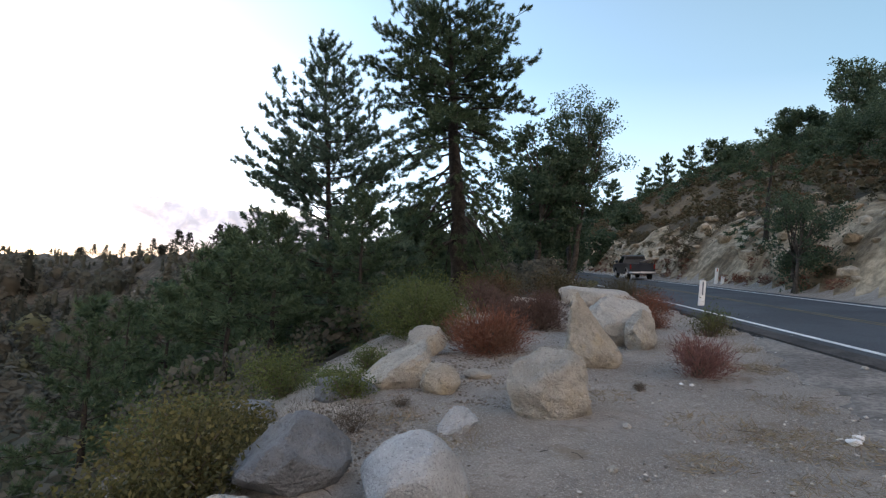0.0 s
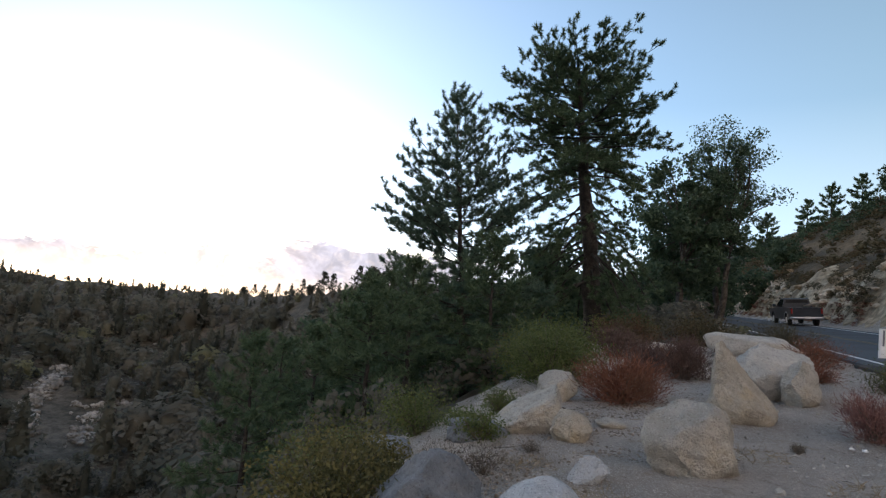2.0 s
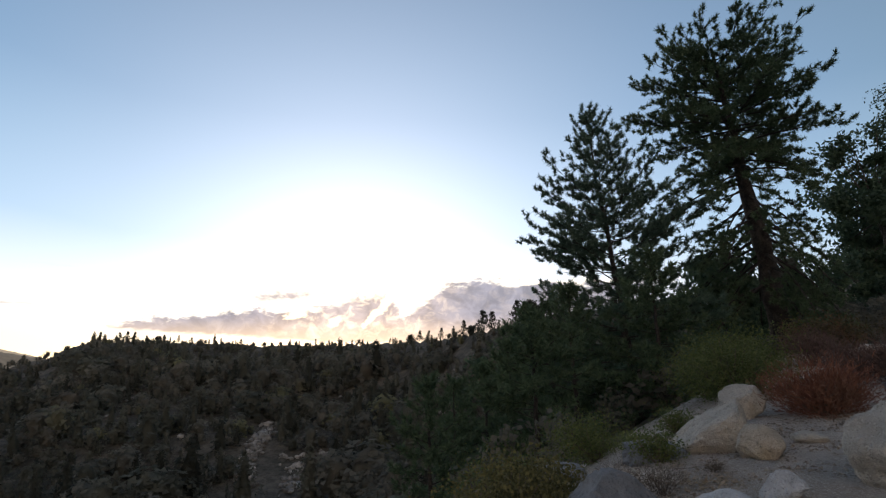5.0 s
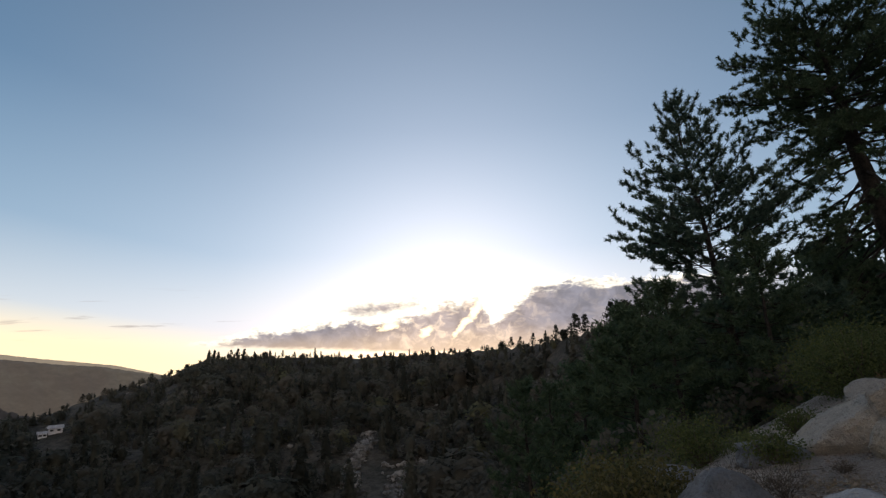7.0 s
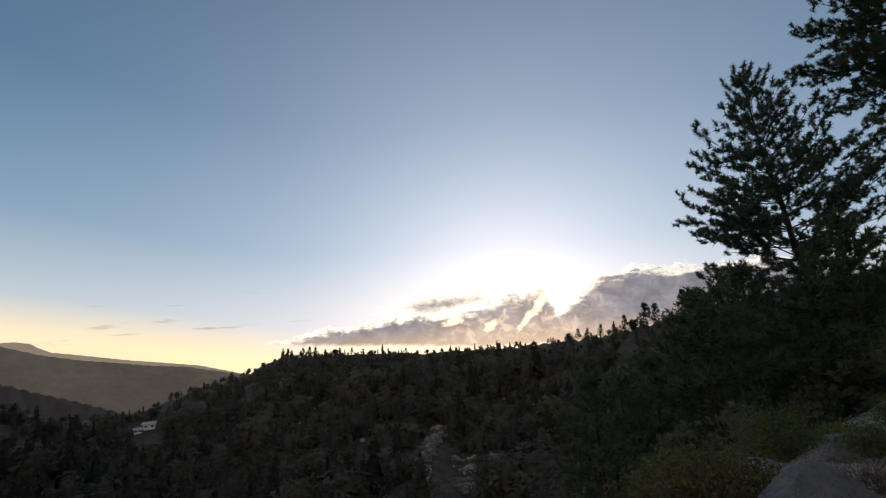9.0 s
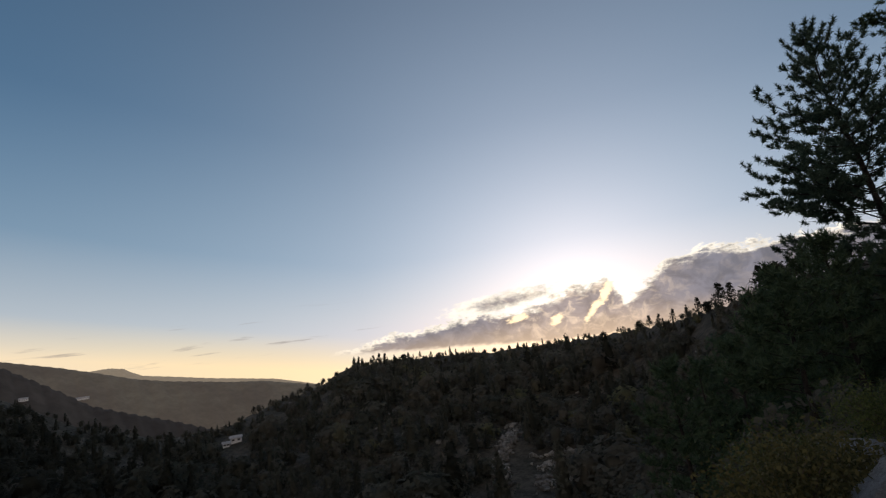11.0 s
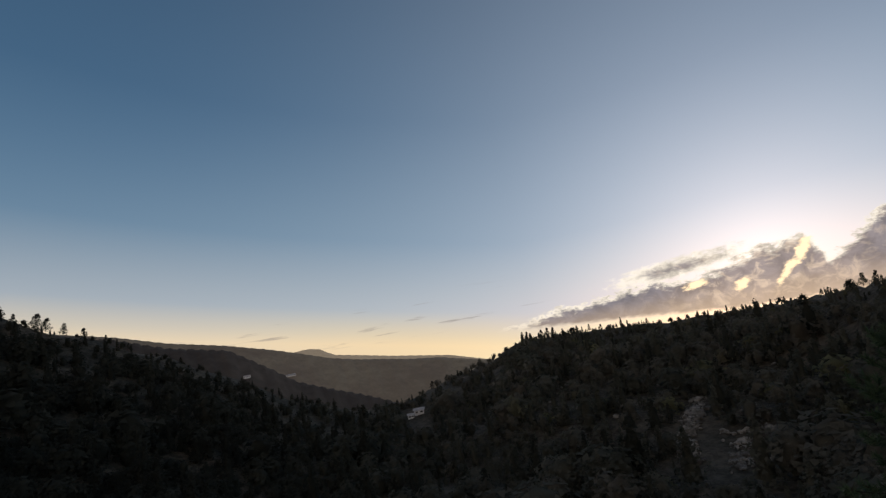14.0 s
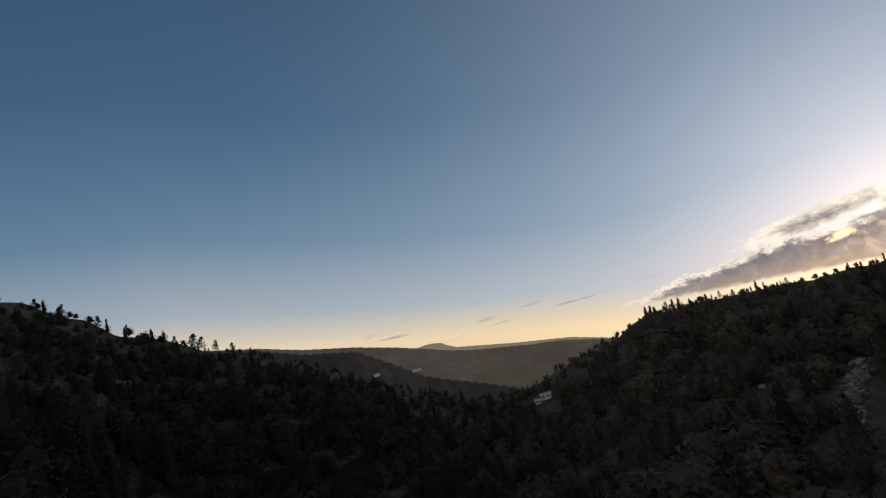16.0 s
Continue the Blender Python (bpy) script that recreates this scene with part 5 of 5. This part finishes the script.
# ---- shrubs and small plants ----
def shrub(x, y, w, h, mat, label, seed, mode="leaf", count=3000, leaf=0.03, name="shrub", stems=26, z=None, thick=1.0):
    """A bush: forking stems from one root, and leaves or fine twigs over a loose dome."""
    rnd = random.Random(seed)
    np.random.seed(seed)
    ob = thing(name, (x, y, (ground_z(x, y) if z is None else z) - 0.02), label, "bush")
    wood, tips, mids = Shape(), [], []
    for i in range(stems):
        a, q = rnd.uniform(0, math.tau), math.sqrt(rnd.random())
        tip = Vector((q * w / 2 * math.cos(a), q * w / 2 * math.sin(a), h * (1 - 0.45 * q * q) * rnd.uniform(0.6, 1.05)))
        pts = bend((rnd.gauss(0, 0.04) * w, rnd.gauss(0, 0.04) * w, 0), tip, 0.10 * rnd.uniform(-0.5, 1), 5, seed * 57 + i)
        r0 = (0.010 + 0.008 * h) * thick
        wood.tube(pts, [r0 * (1 - 0.2 * k) for k in range(5)], 4)
        tips.append(tip)
        mids.append(pts)
    fol = Shape()
    k = np.random.randint(0, stems, count)
    f = np.random.uniform(0.35, 1.05, count)
    P = np.array([[tuple(q) for q in pts] for pts in mids])
    seg = np.clip((f * 4).astype(int), 0, 3)
    fr = (f * 4 - seg)[:, None]
    at = P[k, seg] * (1 - fr) + P[k, seg + 1] * fr
    spread = 0.085 * (w + h) * np.random.normal(size=(count, 3))
    at = at + spread * np.array([1, 1, 0.8])
    at[:, 2] = np.maximum(at[:, 2], 0.02)
    if mode == "leaf":
        fol.leaves(at, leaf * np.random.uniform(0.6, 1.3, count))
    else:
        d = np.random.normal(size=(count, 3)) * 0.55 + (at / (np.linalg.norm(at, axis=1, keepdims=True) + 1e-6))
        d[:, 2] += 0.35
        d /= np.linalg.norm(d, axis=1, keepdims=True)
        fol.blades(at, at + d * np.random.uniform(0.04, 0.13, (count, 1)) * (0.4 + h), np.full(count, leaf))
    part("stem", wood, "dark_twigs", ob)
    part("foliage", fol, mat, ob)
    return ob


shrub(-1.85, 9.2, 1.2, 0.74, "red_twigs", "rust-red dry buckwheat bush on the sand", 1, "twig", 9000, 0.012)
shrub(-1.35, 12.7, 1.1, 0.78, "mauve_twigs", "mauve-brown dry bush behind the boulders", 3, "twig", 7000, 0.014)
shrub(-2.3, 13.5, 1.1, 0.7, "mauve_twigs", "mauve-brown dry bush behind the boulders", 4, "twig", 6000, 0.014)
shrub(1.22, 7.95, 0.62, 0.56, "pink_twigs", "small reddish dry bush on the sand", 5, "twig", 4500, 0.009)
shrub(-3.75, 11.3, 1.9, 1.25, "green_leaves", "round green manzanita bush at the brink", 6, "leaf", 14000, 0.025, stems=40)
shrub(-4.6, 12.2, 1.6, 1.1, "green_leaves", "round green manzanita bush at the brink", 7, "leaf", 11000, 0.025, stems=34)
shrub(-2.85, 6.0, 0.55, 0.42, "green_leaves", "low green plant among rocks at the brink", 8, "leaf", 2000, 0.019)
shrub(-3.35, 6.6, 0.6, 0.3, "green_leaves", "low green plant among rocks at the brink", 9, "leaf", 2000, 0.02)
shrub(-3.4, 7.8, 0.7, 0.4, "green_leaves", "low green plant among rocks at the brink", 10, "leaf", 2800, 0.016)
shrub(-2.9, 3.35, 1.1, 0.62, "yellow_leaves", "yellowing bush at the brink of the canyon", 11, "leaf", 5200, 0.022)
shrub(-3.3, 4.2, 0.9, 0.55, "yellow_leaves", "yellowing bush at the brink of the canyon", 12, "leaf", 5200, 0.023)
shrub(-2.75, 2.7, 0.7, 0.42, "yellow_leaves", "yellowing bush at the brink of the canyon", 13, "leaf", 4600, 0.021)
shrub(-4.4, 5.2, 1.5, 0.8, "green_leaves", "green brush below the brink", 14, "leaf", 7000, 0.018)
shrub(-4.7, 7.6, 1.4, 0.7, "green_leaves", "green brush below the brink", 15, "leaf", 6000, 0.02)
shrub(-2.15, 4.75, 0.42, 0.32, "dark_twigs", "leafless grey twiggy plant on the sand", 16, "twig", 900, 0.005, stems=18, thick=0.3)
shrub(-2.5, 4.6, 0.5, 0.36, "dark_twigs", "leafless grey twiggy plant on the sand", 17, "twig", 900, 0.005, stems=18, thick=0.3)
shrub(-2.06, 5.68, 0.2, 0.13, "dark_twigs", "tiny dark tuft on the sand", 18, "twig", 500, 0.004, thick=0.25)
shrub(0.45, 7.0, 0.16, 0.09, "dark_twigs", "tiny dark tuft on the sand", 19, "twig", 500, 0.004, thick=0.25)
shrub(1.95, 12.0, 0.75, 0.5, "yellow_leaves", "greenish weeds at the road's edge", 20, "leaf", 1500, 0.02)
shrub(2.25, 13.6, 0.8, 0.5, "green_leaves", "greenish weeds at the road's edge", 21, "leaf", 1500, 0.02)
shrub(0.95, 13.2, 0.8, 0.4, "red_twigs", "dry brown weeds behind the boulders", 22, "twig", 2200, 0.012)
shrub(1.2, 16.5, 1.3, 0.6, "red_twigs", "dry brown weeds behind the boulders", 23, "twig", 3200, 0.014)
shrub(0.6, 21.5, 2.0, 0.8, "brush", "dry grey-green brush behind the slab", 24, "twig", 5000, 0.018)
shrub(-2.0, 23.0, 2.4, 1.0, "brush", "dry grey-green brush behind the slab", 25, "leaf", 5000, 0.05)
shrub(-4.6, 22.5, 2.4, 1.1, "brush", "dry grey-green brush near the pine", 26, "leaf", 5000, 0.05)
shrub(-3.8, 17.2, 1.8, 0.9, "mauve_twigs", "dry mauve-brown brush near the pine", 27, "twig", 5000, 0.016)
shrub(-5.2, 16.2, 2.0, 1.2, "green_leaves", "green bush near the pine", 28, "leaf", 6000, 0.04)
shrub(-5.6, 25.5, 2.2, 1.2, "green_leaves", "green bush at the foot of the pine", 29, "leaf", 5000, 0.05)
shrub(-9.0, 24.5, 2.6, 1.6, "green_leaves", "green bush at the foot of the pine", 30, "leaf", 6000, 0.05)

# ---- grit, stones, dry grass and litter on the shoulder ----
rnd = random.Random(5)


def shoulder_spot():
    while True:
        y = 2.2 + 14 * rnd.random() ** 1.5
        x = rnd.uniform(float(edge_x(y)) - 0.3, 3.6)
        return x, y


spots = []
for _ in range(12000):
    x, y = shoulder_spot()
    spots.append((x, y, ground_z(x, y), 0.012 + 0.042 * rnd.random() ** 4))
stones("gravel", spots, "stones", "loose granite grit and pebbles on the sand", "gravel", 6, fine=True)
spots = []
for _ in range(5200):
    y = 3.2 + 6.0 * rnd.random()
    x = -1.25 - 0.08 * y + rnd.gauss(0, 0.55)
    if x > edge_x(y) - 0.3:
        spots.append((x, y, ground_z(x, y), 0.012 + 0.045 * rnd.random() ** 3))
stones("gravel", spots, "stones_dark", "dark decomposed granite and bark litter between the rocks", "gravel", 7, fine=True)

STONE_MESHES = []
for k in range(6):
    me = rock_shape((1, 0.8, 0.6), 500 + k, rough=0.14, detail=2).mesh("stone", True)
    me.materials.append(MAT[("granite", "granite_white", "granite_tan")[k % 3]])
    STONE_MESHES.append(me)
for k in range(110):
    x, y = shoulder_spot()
    size = 0.035 + 0.085 * rnd.random() ** 2
    ob = new("stone", STONE_MESHES[k % 6])
    ob.scale = (size, size, size)
    ob.location, ob.rotation_euler = (x, y, ground_z(x, y) + size * 0.18), (0, 0, rnd.uniform(0, 6.28))
    tagged(ob, "small loose granite stone on the sand", "stone", "loose stones")

blades = Shape()
np.random.seed(8)
for cx, cy, wide, n in [(1.05, 5.6, 0.45, 520), (1.75, 5.2, 0.5, 600), (1.9, 6.6, 0.4, 420), (-1.05, 4.55, 0.25, 260), (0.05, 6.6, 0.35, 260), (2.0, 8.6, 0.4, 420), (2.1, 10.4, 0.4, 420),
                       (1.35, 9.0, 0.3, 200), (-1.9, 5.2, 0.3, 160), (0.85, 4.6, 0.3, 200), (1.6, 4.2, 0.35, 300), (-2.9, 4.4, 0.4, 300), (2.15, 12.6, 0.5, 500), (-0.3, 6.2, 0.2, 160)]:
    a, q = np.random.uniform(0, math.tau, n), wide * np.sqrt(np.random.random(n))
    x, y = cx + q * np.cos(a), cy + q * np.sin(a)
    z = height(x, y) + 0.0
    d = np.random.normal(size=(n, 3)) * np.array([1, 1, 0.35]) + np.array([0, 0, 0.35])
    d /= np.linalg.norm(d, axis=1, keepdims=True)
    root = np.stack([x, y, z], -1)
    blades.blades(root, root + d * np.random.uniform(0.05, 0.17, (n, 1)), np.full(n, 0.007))
tagged(part("dry_grass", blades, "dry_grass"), "flattened tufts of straw-coloured dry grass", "grass", kind="stuff")

twigs = Shape()
for _ in range(90):
    x, y = shoulder_spot()
    a, ln = rnd.uniform(0, math.tau), rnd.uniform(0.06, 0.3)
    z = ground_z(x, y) + 0.03
    p1 = (x + ln * math.cos(a), y + ln * math.sin(a))
    twigs.tube([(x, y, z), ((x + p1[0]) / 2 + rnd.gauss(0, 0.02), (y + p1[1]) / 2, z + 0.01), (*p1, ground_z(*p1) + 0.03)], [0.004, 0.003, 0.002], 4)
tagged(part("twigs", twigs, "dark_twigs"), "dead twigs strewn over the sand", "twigs", kind="stuff")


def litter(x, y, size, seed):
    s = rock_shape((size, size * 0.7, size * 0.5), seed, rough=0.5, detail=3)
    ob = new("crumpled_paper", s.mesh("crumpled_paper"))
    ob.data.materials.append(MAT["paper"])
    ob.location = (x, y, ground_z(x, y) + size * 0.2)
    tagged(ob, "crumpled white paper litter on the ground", "litter", "litter")


litter(2.02, 5.35, 0.11, 3)
litter(2.1, 5.5, 0.09, 4)
litter(1.06, 7.35, 0.06, 5)
litter(0.95, 7.4, 0.05, 6)

boulder((-2.9, -3.1), (1.9, 1.7, 2.3), 61, "granite", "large granite boulder at the brink", 30, sink=0.2)
